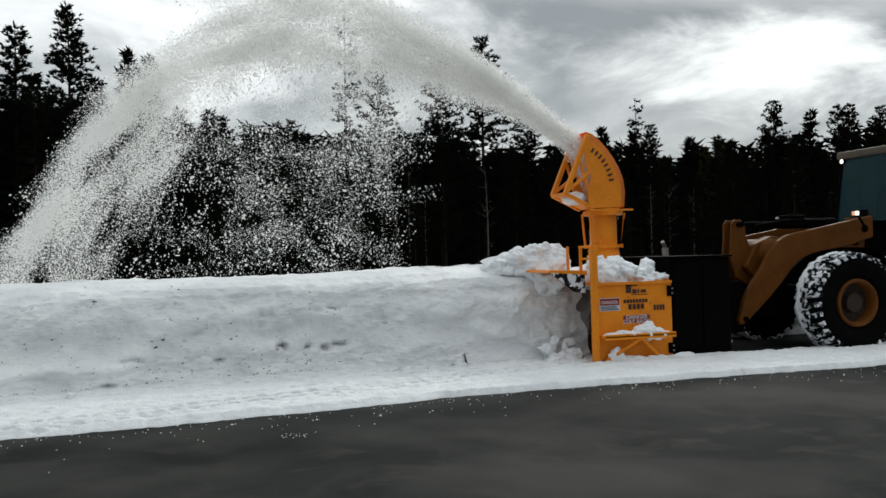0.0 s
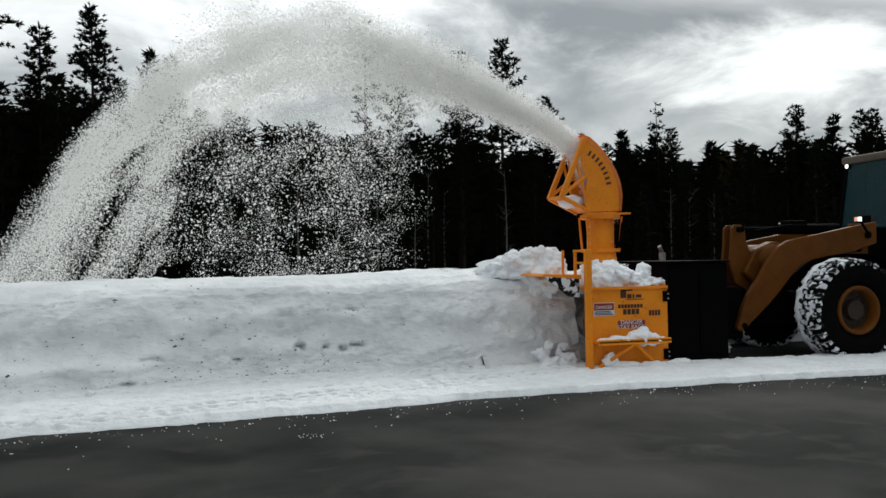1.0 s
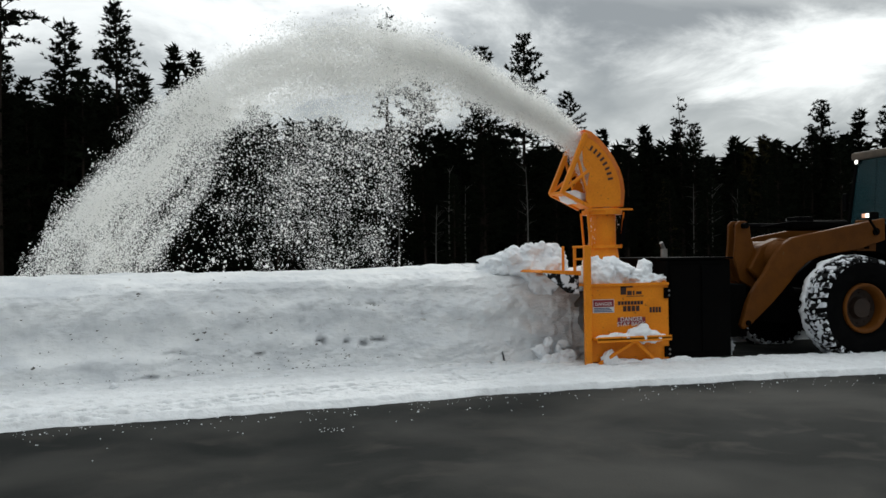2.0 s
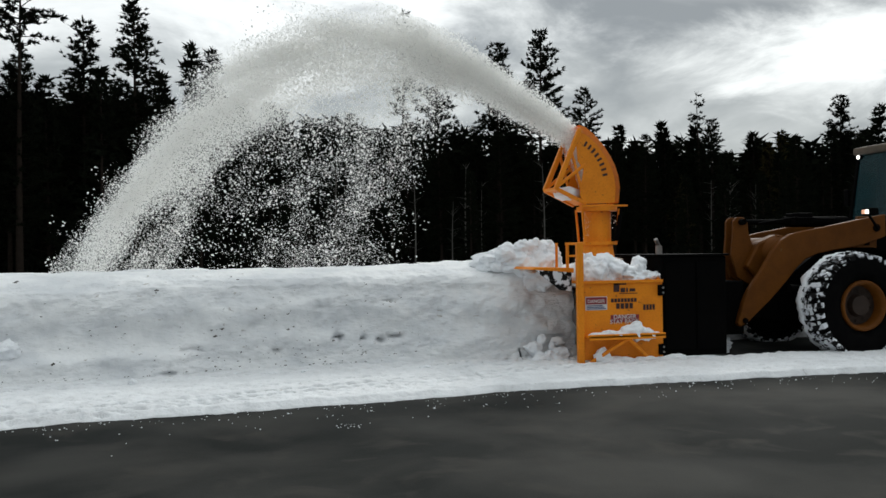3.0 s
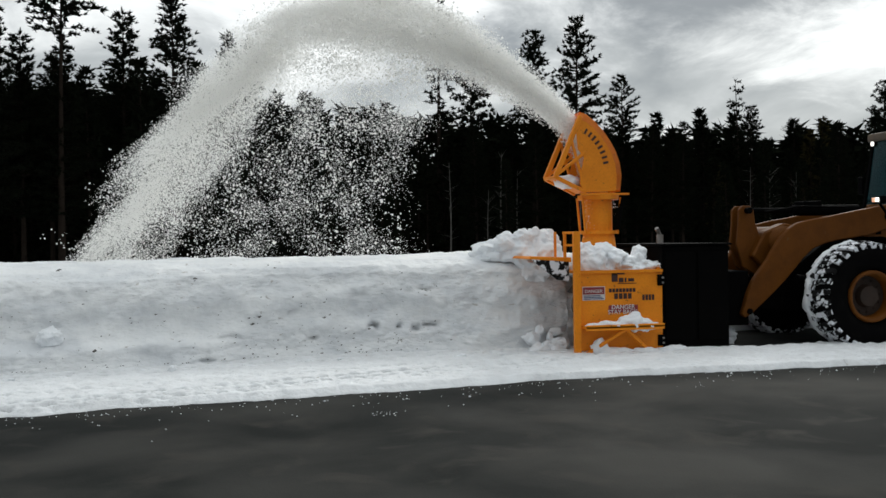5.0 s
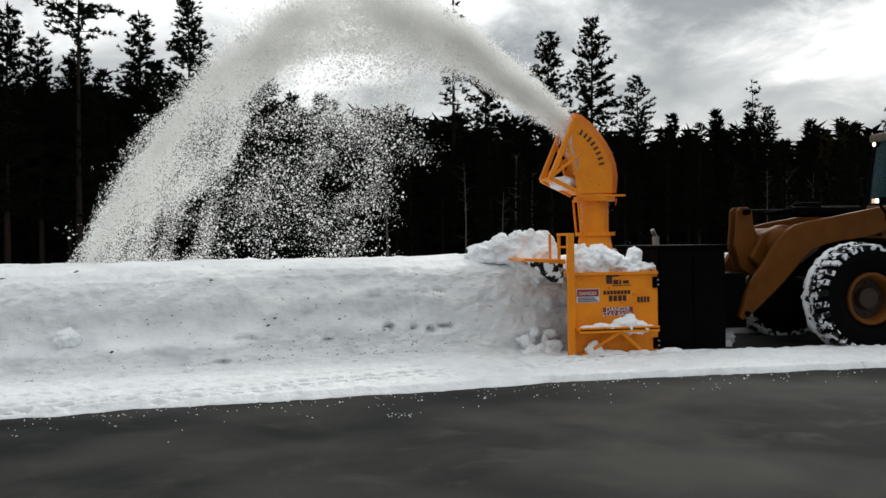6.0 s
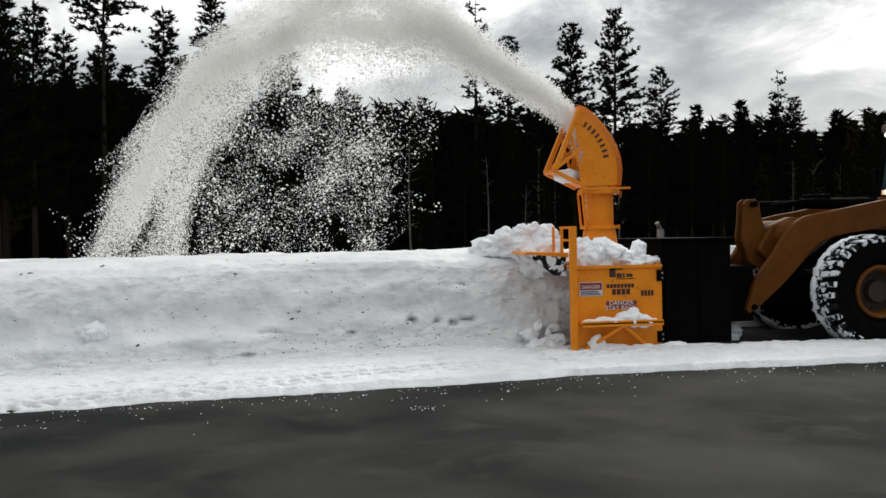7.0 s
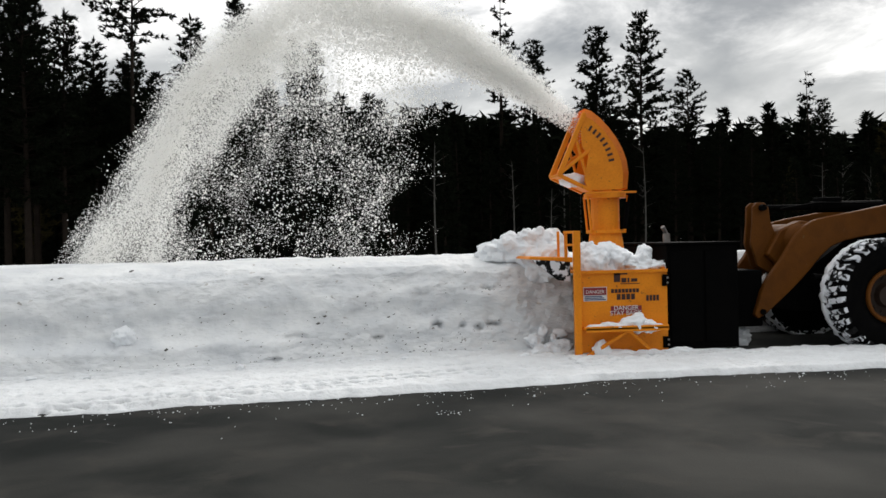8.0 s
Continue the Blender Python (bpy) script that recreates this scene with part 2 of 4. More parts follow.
def grid_mesh(name, xs, ys, height, mat, smooth=True):
    verts = [(x, y, height(x, y)) for y in ys for x in xs]
    n = len(xs)
    faces = [(j * n + i, j * n + i + 1, (j + 1) * n + i + 1, (j + 1) * n + i) for j in range(len(ys) - 1) for i in range(n - 1)]
    return mesh_of(name, verts, faces, mat, smooth)


def edge_of_road(x):
    """Where the asphalt shows from under the snow."""
    base = 10.95 + 0.125 * (x + 1.8) if x < 4 else 11.675 + 0.06 * (1 - math.exp(-(x - 4) / 2)) - 0.02 * max(x - 7, 0)
    return base


def build_ground():
    tagged(new("ground", grid_mesh("ground", np.linspace(-900, 900, 60), np.concatenate([np.linspace(-900, 16, 40), np.linspace(20, 900, 40)]), lambda x, y: -0.02 if y < 17 else -0.02 + 0.25 * noise.noise(Vector((x * 0.05, y * 0.05, 0))) ** 2, SNOW)), "flat snow-covered ground running to the woods", "ground", kind="structure")
    tagged(new("road", grid_mesh("road", np.linspace(-60, 60, 121), np.linspace(-8, 16.9, 52), lambda x, y: 0.004 * noise.noise(Vector((x * 0.4, y * 0.4, 3))), ASPHALT)), "dark damp asphalt road with painted hazy paler patches and scattered snow crumbs", "road", kind="structure")
    # trodden snow on the edge of the asphalt
    xs = np.concatenate([np.linspace(-40, -6, 60), np.arange(-5.95, 14, 0.032), np.linspace(14.1, 40, 60)])
    rows = 150
    verts = []
    for x in xs:
        ragged = edge_of_road(x) + 0.10 * fractal(x * 0.9, 3.3, 0) + 0.05 * fractal(x * 5, 1.3, 0)
        foot = bank_base(x) - 0.16 - 0.26 * berm_at(x)
        lines = [(i, line, deep) for i, (line, deep) in enumerate(((11.62 + 0.27 * x, 0.09), (11.86 + 0.285 * x, 0.20), (12.16 + 0.285 * x, 0.18), (12.75 + 0.24 * x, 0.05), (foot - 0.50, 0.09), (foot - 0.20, 0.20))) if line > ragged + 0.12]
        for j in range(rows):
            k = 0.78 * j / (rows - 16) if j <= rows - 16 else 0.78 + 0.22 * (j - rows + 16) / 15
            # where the machine has cleared the bank the asphalt lies bare
            bare = min(1, max(0, (x - 3.2) / 0.3))
            span = 3.9 + bare * (13.98 + 0.07 * fractal(x * 2.2, 5.5, 0) - ragged - 3.9)
            y = ragged + k * span
            if j == rows - 1 and bare < 0.5:
                y = 17.0
            z = 0.085 * min(1, k * 25) - 0.012 * (j == 0)
            z += (0.022 * fractal(x * 7, y * 7, 1) + 0.025 * max(0, fractal(x * 4, y * 10, 5))) * min(1, k * 14)
            if bare > 0.5:
                z = z * min(1, (1 - k) * 14) - 0.02 * (j == rows - 1)
            # prints of lugged tyres
            for track, line, deep in lines:
                across = (y - line - 0.03 * fractal(x * 0.6, track, 2)) / 0.085
                if abs(across) < 2:
                    z -= deep * math.exp(-across ** 4) * (0.25 + 0.75 * (math.sin(x * 27 + 7 * track + 2 * across + 1.5 * fractal(x * 1.1, track, 6)) > 0.1)) * min(1, max(0.15, 0.7 + 1.2 * fractal(x * 0.5, track * 3, 9)))
            verts.append((x, y, z))
    faces = [(i * rows + j, (i + 1) * rows + j, (i + 1) * rows + j + 1, i * rows + j + 1) for i in range(len(xs) - 1) for j in range(rows - 1)]
    tagged(new("snow_strip", mesh_of("snow_strip", verts, faces, STRIP, True)), "trodden snow strip with tyre tracks beside the asphalt", "snow", kind="structure")


# ---- snow bank ----
def bank_base(x):
    """The foot of the cut face of the bank."""
    return 14.64 - 0.028 * max(0, 1.5 - x) ** 1.75 + 0.2 * min(1, max(0, (x + 1) / 4))


def berm_at(x):
    """How far the soft berm stands out along the foot."""
    return min(1, max(0, (-0.5 - x) / 0.45)) * (1 + 0.5 * fractal(x * 1.3, 2, 8))


BANK_FORM = [(-0.16, 0.02), (-0.11, 0.10), (-0.06, 0.22), (0.00, 0.42), (0.06, 0.80), (0.12, 1.15), (0.20, 1.38), (0.36, 1.52), (0.75, 1.63), (1.5, 1.71), (2.3, 1.74)]


HOLLOWS = [(1.60, 0.51, 0.09, 0.045, 0.42), (1.66, 0.47, 0.04, 0.05, 0.30), (2.04, 0.47, 0.06, 0.035, 0.34), (2.58, 0.51, 0.13, 0.03, 0.40), (2.33, 0.44, 0.08, 0.05, 0.36), (0.62, 0.36, 0.09, 0.025, 0.25), (-1.0, 0.12, 0.12, 0.03, 0.25), (2.05, 1.07, 0.34, 0.03, 0.08), (2.45, 1.10, 0.10, 0.025, 0.12), (0.55, 1.04, 0.12, 0.02, 0.18), (0.3, 0.8, 0.12, 0.03, 0.12), (-0.75, 0.42, 0.25, 0.03, 0.14), (3.3, 0.9, 0.2, 0.02, 0.10), (2.9, 1.25, 0.2, 0.02, 0.09), (1.3, 1.02, 0.2, 0.02, 0.05), (-3.2, 0.50, 0.15, 0.12, -0.22), (-2.0, 0.85, 0.4, 0.05, 0.06), (4.6, 0.55, 0.30, 0.15, 0.15), (-3.9, 0.35, 0.3, 0.12, -0.15)]


def bank_point(x, k):
    """A point of the bank's skin, k from 0 at its foot to 1 at its back."""
    f = k * (len(BANK_FORM) - 1)
    i = min(int(f), len(BANK_FORM) - 2)
    u = f - i
    u = u * u * (3 - 2 * u) * 0.4 + u * 0.6
    d = BANK_FORM[i][0] + u * (BANK_FORM[i + 1][0] - BANK_FORM[i][0])
    z = BANK_FORM[i][1] + u * (BANK_FORM[i + 1][1] - BANK_FORM[i][1])
    # the shoulder is rounder and lower to the left
    soft = min(1, max(0, (1.0 - x) / 4))
    if 0.55 < k < 0.95:
        d += soft * 0.28 * math.sin((k - 0.55) / 0.4 * math.pi)
    y = bank_base(x) + d
    face = math.exp(-((k - 0.42) / 0.28) ** 2)
    wob = 0.085 * fractal(x * 0.8, y * 0.8, z * 1.3) + 0.045 * fractal(x * 3.1, y * 2, z * 4.0 + 9) + 0.02 * fractal(x * 11, y * 9, z * 13)
    # layers of ploughed snow, a little proud of one another
    wob += 0.03 * math.sin(z * 11 + 1.6 * fractal(x * 0.5, 0, 4)) * face
    y += wob * (0.3 + face)
    # a soft berm along the foot, and a few hollows
    y -= 0.26 * berm_at(x) * math.exp(-((z - 0.18) / (0.26 + 0.05 * fractal(x * 2.1, 5, 1))) ** 6)
    for hx, hz, w, h, depth in HOLLOWS:
        e = ((x - hx) / w) ** 2 + ((z - hz) / h) ** 2
        if e < 3:
            y += 0.55 * depth * math.exp(-e * e)
    z += (0.03 * fractal(x * 0.45, 7.7, 0) + 0.035 * fractal(x * 1.7, y * 1.4, 2) + 0.012 * fractal(x * 8, y * 8, 5)) * min(1, k * 3)
    z += (0.09 * min(1, max(0, (x - 2.6) / 1.4)) - 0.10) * max(0, k - 0.6) / 0.4
    return x, y, z


APRON = 24


def apron_line(x):
    """The trodden snow before the bank's foot, which the blower takes in too."""
    foot = bank_point(x, 0)[1]
    line = []
    for j in range(APRON):
        y = 13.90 + (foot - 0.004 - 13.90) * j / APRON
        z = 0.085 + 0.02 * fractal(x * 7, y * 7, 1) - 0.10 * (j == 0)
        for back, deep in ((0.45, 0.06), (0.16, 0.14)):
            if abs(y - foot + back) < 0.09:
                z -= deep * (math.sin(x * 27 + 9 * back) > 0.1)
        line.append((x, y, z))
    return line


def bank_piece(xs, rows, back, apron=False):
    """A closed piece of the bank over the given stations."""
    verts, n = [], rows + 2 + (APRON if apron else 0)
    for x in xs:
        line = (apron_line(x) if apron else []) + [bank_point(x, j / (rows - 1)) for j in range(rows)]
        verts += line + [(x, back, line[-1][2] - 0.05), (x, back, -0.05)]
    faces = [(i * n + j, (i + 1) * n + j, (i + 1) * n + j + 1, i * n + j + 1) for i in range(len(xs) - 1) for j in range(n - 1)]
    # end faces with corners of their own, so that the skin's shading runs on
    top = len(verts)
    ends = verts[:n] + verts[-n:]
    verts += ends
    faces += [tuple(range(top, top + n)), tuple(range(top + 2 * n - 1, top + n - 1, -1))]
    return verts, faces


SLICES, SLICE_FROM, SLICE_TO = 15, 3.15, 7.05
slices = []


def build_bank():
    xs = np.concatenate([np.linspace(-40, -7, 70), np.arange(-6.96, SLICE_FROM, 0.035), [SLICE_FROM]])
    v, f = bank_piece(xs, 90, 19.5)
    tagged(new("snow_bank", mesh_of("snow_bank", v, f, BANK, True)), "tall cut snow bank with dirt specks and layered face", "snow bank", kind="structure")
    # what the machine leaves standing behind its cut
    xs = np.arange(SLICE_FROM, 40, 0.15)
    rows = 16
    verts = []
    for x in xs:
        for j in range(rows):
            k = j / (rows - 1)
            y = 16.75 + 0.25 * min(1, k * 3) + 2.5 * max(0, k - 0.33)
            z = 1.60 * min(1, k * 3) + (0.06 * fractal(x, y, 2) - 0.02 if k > 0.3 else 0)
            verts.append((x, y + 0.08 * fractal(x * 1.5, z * 2, 1), z))
    faces = [(i * rows + j, (i + 1) * rows + j, (i + 1) * rows + j + 1, i * rows + j + 1) for i in range(len(xs) - 1) for j in range(rows - 1)]
    tagged(new("cut_snow_bank", mesh_of("cut_snow_bank", verts, faces, BANK, True)), "rest of the snow bank left standing behind the cut", "snow bank", kind="structure")
    edges = np.linspace(SLICE_FROM, SLICE_TO, SLICES + 1)
    for a, b in zip(edges, edges[1:]):
        v, f = bank_piece(np.linspace(a, b, 9), 90, 16.45, True)
        ob = tagged(new("bank_snow_slab", mesh_of("bank_snow_slab", v, f, BANK, True)), "slab of packed snow that the blower takes in", "snow", "slabs of the snow bank")
        slices.append((ob, (a + b) / 2))


build_ground()
build_bank()


# ---- the snow blower ----
NEAR, FAR = 13.80, 16.50
MID = 15.15


def letter_mesh(words, size):
    cu = bpy.data.curves.new("lettering", "FONT")
    cu.body, cu.size, cu.extrude = words, size, 0.002
    tmp = bpy.data.objects.new("lettering", cu)
    me = bpy.data.meshes.new_from_object(tmp)
    bpy.data.objects.remove(tmp)
    return me, max(v.co.x for v in me.vertices)


def text_part(words, x, z, size, mat, parent, y, label=""):
    """Words on an upright panel, a piece for each letter."""
    for i, letter in enumerate(words):
        if letter == " ":
            continue
        me, own = letter_mesh(letter, size)
        shift = letter_mesh(words[:i + 1], size)[1] - own
        me.transform(Matrix.Translation((x + shift, y, z)) @ pose(0, 0, 0, 90, 0, 0))
        me.materials.clear()
        me.materials.append(mat)
        part("letter", me, mat, parent, label)


def flat_bar(x0, x1, z0, z1, y, bm=None, thick=0.004):
    return box(x0, x1, y - thick, y, z0, z1, 0, bm)


def hood_arc(inset):
    """The back curve of the chute's hood, from its collar up to its lip."""
    pts = [(8.00, 2.72), (8.03, 3.0), (8.0, 3.22), (7.93, 3.42), (7.83, 3.60), (7.70, 3.78), (7.55, 3.94), (7.40, 4.06), (7.28, 4.10)]
    c = Vector((7.05, 3.0))
    return [((Vector(p) - c) * (1 - inset) + c)[:] for p in pts]


CHUTE_SHIFT = -0.07


def chute_part(name, bm, mat, parent, label="", smooth=False):
    """A part of the chute, which stands a little before the middle of the housing."""
    ob = part(name, bm, mat, parent, label, smooth)
    ob.location.x = CHUTE_SHIFT
    return ob


def build_blower():
    t = thing("snow_blower", 0, 0, 0, "orange snow blower with a tall chute, crusted with snow", "snow blower")
    for y0, y1 in ((NEAR, NEAR + 0.05), (FAR - 0.05, FAR)):
        side = part("side_panel", box(6.70, 8.17, y0, y1, 0.10, 1.38, 0.008), ORANGE, t)
        out = y0 < MID
        yo = y0 if out else y1
        s = -1 if out else 1
        post = box(6.64, 6.75, min(yo, yo + s * 0.09), max(yo, yo + s * 0.09), 0.02, 2.02 if out else 1.5, 0.012)
        part("corner_post", post, ORANGE, t, "worn orange corner post")
        lip = box(6.75, 8.17, min(yo, yo + s * 0.03), max(yo, yo + s * 0.03), 1.34, 1.39, 0.006)
        part("top_flange", lip, ORANGE, t)
        part("step", box(6.77, 8.09, min(yo, yo + s * 0.26), max(yo, yo + s * 0.26), 0.47, 0.51, 0.008, box(6.77, 8.09, min(yo + s * 0.22, yo + s * 0.26), max(yo + s * 0.22, yo + s * 0.26), 0.44, 0.53, 0.008)), ORANGE, t, "orange step plate along the side")
        for x, z in ((6.83, 0.05), (7.92, 0.05)):
            part("brace", bar((7.46, yo + s * 0.2, 0.45), (x, yo + s * 0.06, z), 0.055), ORANGE, t)
        for z in (0.14, 1.12):
            hinge = box(8.08, 8.2, min(yo, yo + s * 0.035), max(yo, yo + s * 0.035), z, z + 0.18, 0.008)
            part("hinge", hinge, BLACK, t, "black bolted hinge plate")
            for dz in (0.05, 0.13):
                part("bolt", rod((8.16, yo + s * 0.03, z + dz), (8.16, yo + s * 0.055, z + dz), 0.018, sides=6), STEEL, t)
        part("rivet_strip", box(6.75, 6.78, min(yo, yo + s * 0.02), max(yo, yo + s * 0.02), 0.10, 1.34, 0.004), ORANGE, t)
    part("back_wall", box(8.10, 8.16, NEAR + 0.05, FAR - 0.05, 0.10, 1.42, 0.008), ORANGE, t)
    part("top_plate", box(6.75, 8.15, NEAR + 0.05, FAR - 0.05, 1.34, 1.38, 0.006), ORANGE, t)
    # intake lip that reaches over the bank, and the cutter drum under it
    lip = plate([(5.98, 1.585), (6.70, 1.52), (6.70, 1.60), (6.02, 1.625)], 14.02, 16.42, 0.006)
    part("intake_lip", lip, ORANGE, t, "orange intake lip reaching over the snow")
    cheek = plate([(6.02, 1.585), (6.66, 1.535), (6.66, 1.22), (6.46, 1.24)], 14.02, 14.06, 0.006)
    part("intake_cheek", cheek, SNOWY_RUBBER, t, "dark snow-smeared intake cheek")
    part("cutter_drum", rod((7.35, 14.1, 0.75), (7.35, 16.4, 0.75), 0.36, sides=24), STEEL, t)
    flight = bmesh.new()
    for i in range(40):
        a0, a1 = i * 0.6, (i + 1) * 0.6
        quad = []
        for a, r in ((a0, 0.36), (a0, 0.52), (a1, 0.52), (a1, 0.36)):
            quad.append(flight.verts.new((7.35 + r * math.cos(a) * 0.9, 14.15 + a / 24 * 2.2, 0.75 + r * math.sin(a))))
        flight.faces.new(quad)
    bmesh.ops.remove_doubles(flight, verts=flight.verts[:], dist=0.001)
    bmesh.ops.solidify(flight, geom=flight.faces[:], thickness=0.02)
    part("cutter_flight", flight, STEEL, t, "spiral steel cutter flight")
    rail = bar((6.60, 14.05, 1.56), (6.60, 14.05, 2.0), 0.045)
    part("rail_post", rail, ORANGE, t)
    part("rail_post", bar((6.62, 14.62, 1.4), (6.62, 14.62, 2.02), 0.04), ORANGE, t)
    part("rail", bar((6.58, 14.07, 2.0), (6.70, 13.78, 2.0), 0.04), ORANGE, t)
    part("rail", bar((6.60, 14.05, 1.80), (6.70, 13.8, 1.80), 0.035), ORANGE, t)
    # chute tube with its collars and turning rods
    chute_part("chute_base", rod((7.66, MID, 1.36), (7.66, MID, 2.0), 0.36, 0.27, 20), ORANGE, t)
    chute_part("chute_tube", rod((7.66, MID, 1.9), (7.66, MID, 2.62), 0.245, sides=16), ORANGE, t)
    chute_part("chute_collar", rod((7.66, MID, 2.58), (7.66, MID, 2.66), 0.36, sides=28, bm=rod((7.66, MID, 2.66), (7.66, MID, 2.70), 0.31, sides=28)), ORANGE, t)
    chute_part("tube_flange", rod((7.66, MID, 1.98), (7.66, MID, 2.04), 0.33, sides=24), ORANGE, t)
    for x, y in ((7.30, MID - 0.2), (8.02, MID - 0.16), (7.36, MID + 0.25), (7.98, MID + 0.25)):
        chute_part("guy_rod", rod((x, y, 2.62), (x + (0.06 if x < 7.6 else -0.06), y + 0.02, 1.98), 0.021, sides=8), ORANGE, t)
    chute_part("turning_cylinder", rod((7.98, MID - 0.28, 2.5), (7.90, MID - 0.3, 2.05), 0.035, sides=12, bm=rod((8.0, MID - 0.28, 2.64), (7.98, MID - 0.28, 2.5), 0.018)), BLACK, t, "black hydraulic cylinder beside the chute")
    chute_part("collar_bar", bar((7.22, MID - 0.36, 2.66), (8.12, MID - 0.30, 2.67), 0.035), ORANGE, t)
    # the hood: two side plates, a chamfered back and an open bar frame at its mouth
    outer, inner = hood_arc(0.0), hood_arc(0.14)
    wide, slim = 0.31, 0.19
    for s in (-1, 1):
        prof = [(7.30, 2.70), (7.88, 2.72)] + inner[1:] + [(7.16, 3.86), (7.19, 3.45), (7.30, 3.30), (7.24, 3.02), (7.22, 2.86)]
        y = MID + s * wide
        chute_part("hood_side", plate(prof, min(y, y - s * 0.012), max(y, y - s * 0.012), 0), ORANGE, t)
    shell = bmesh.new()
    rings = []
    for (xo, zo), (xi, zi) in zip(outer, inner):
        rings.append([shell.verts.new(c) for c in ((xi, MID - wide, zi), (xo, MID - slim, zo), (xo, MID + slim, zo), (xi, MID + wide, zi))])
    for a, b in zip(rings, rings[1:]):
        for j in range(3):
            shell.faces.new((a[j], a[j + 1], b[j + 1], b[j]))
    bmesh.ops.solidify(shell, geom=shell.faces[:], thickness=0.012)
    chute_part("hood_back", shell, ORANGE, t, "curved chamfered hood back with bright worn edges")
    tip, top = (6.79, 2.97), (7.25, 4.02)
    for s in (-1, 1):
        y = MID + s * (wide - 0.02)
        chute_part("mouth_bar", bar((*tip[:1], y, tip[1]), (top[0], y, top[1]), 0.085), ORANGE, t)
        chute_part("mouth_bar", bar((tip[0], y, tip[1]), (7.34, y, 2.70), 0.065), ORANGE, t)
        chute_part("hood_strut", bar((tip[0] + 0.04, y - s * -0.01, tip[1] + 0.05), (7.34, y, 3.40), 0.055), ORANGE, t)
        chute_part("hood_strut", bar((7.08, y, 3.62), (7.28, y, 2.88), 0.045), ORANGE, t)
    chute_part("mouth_crossbar", bar((tip[0], MID - wide, tip[1]), (tip[0], MID + wide, tip[1]), 0.05), ORANGE, t)
    chute_part("deflector_plate", plate([(6.82, 2.98), (7.34, 2.72), (7.34, 2.70), (6.82, 2.96)], MID - wide + 0.03, MID + wide - 0.03, 0), ORANGE, t)
    chute_part("snow_in_hood", lump(7.12, MID, 2.90, 0.24, 0.25, 0.13, 11), SNOW, t, "snow lying in the hood's mouth", True)
    # lettering on the hood follows its curve
    for a in np.linspace(1.02, 0.20, 8):
        x, z = 6.93 + 0.78 * math.cos(a), 3.05 + 0.82 * math.sin(a)
        own = box(-0.020, 0.020, -0.004, 0, -0.048, 0.048, 0)
        own.transform(pose(x, MID - wide - 0.003, z, 0, 90 - math.degrees(a), 0))
        chute_part("hood_mark", own, DARK_PRINT, t, "dark painted mark on the hood")
    # engine box behind the housing
    eng = part("engine_box", box(8.20, 9.38, NEAR + 0.06, FAR - 0.1, 0.10, 1.76, 0.025), BLACK, t, "black steel engine box")
    for x0, x1 in ((8.24, 8.78), (8.82, 9.34)):
        part("service_door", box(x0, x1, NEAR + 0.035, NEAR + 0.062, 0.2, 1.66, 0.01), BLACK, eng)
    part("box_lid", box(8.16, 9.42, NEAR + 0.02, FAR - 0.06, 1.765, 1.80, 0.01), BLACK, eng)
    part("exhaust_pipe", rod((8.34, 14.25, 1.80), (8.34, 14.25, 1.95), 0.06, sides=14, bm=rod((8.34, 14.25, 1.94), (8.26, 14.2, 2.06), 0.035, sides=10)), STEEL, eng, "short steel exhaust pipe")
    part("coupler", box(9.38, 10.1, 14.5, 15.8, 0.35, 1.3, 0.03), BLACK, t, "black quick coupler frame")
    # signs
    y = NEAR - 0.003
    sign = part("danger_sign", flat_bar(6.80, 7.18, 0.91, 1.13, y), WHITE, t, "white, red and blue danger sign")
    part("sign_panel", flat_bar(6.81, 7.17, 1.005, 1.12, y - 0.006), RED, sign)
    text_part("DANGER", 6.835, 1.03, 0.075, WHITE, sign, y - 0.014)
    for k in range(3):
        part("sign_line", flat_bar(6.82, 7.16 - 0.03 * k, 0.925 + 0.025 * k, 0.938 + 0.025 * k, y - 0.006), BLUE_PRINT, sign)
    mark = None
    for x0, x1, z0, z1 in ((7.30, 7.40, 1.23, 1.37), (7.30, 7.52, 1.345, 1.37), (7.42, 7.50, 1.22, 1.29), (7.52, 7.55, 1.22, 1.29), (7.58, 7.68, 1.23, 1.28), (7.40, 7.72, 1.195, 1.205)):
        mark = flat_bar(x0, x1, z0 - 0.03, z1 - 0.03, y, mark)
    part("maker_mark", mark, DARK_PRINT, t, "dark maker's mark on the side panel")
    for k in range(8):
        part("model_mark", flat_bar(7.25 + 0.058 * k, 7.295 + 0.058 * k, 1.03, 1.09, y), DARK_PRINT, t, "dark painted mark")
    for k in range(4):
        part("model_mark", flat_bar(7.34 + 0.078 * k, 7.40 + 0.078 * k, 0.92, 1.01, y), DARK_PRINT, t, "dark painted mark")
        part("unit_mark", flat_bar(7.82 + 0.055 * k, 7.86 + 0.055 * k, 0.89, 0.98, y), DARK_PRINT, t, "dark painted mark")
    part("warning_backing", flat_bar(7.24, 7.74, 0.70, 0.82, y), RED, t, "red warning label half under snow")
    text_part("DANGER", 7.285, 0.757, 0.10, WHITE, t, y - 0.008, "white warning words")
    text_part("STAY BACK", 7.225, 0.678, 0.098, WHITE, t, y - 0.008, "white warning words")
    return t


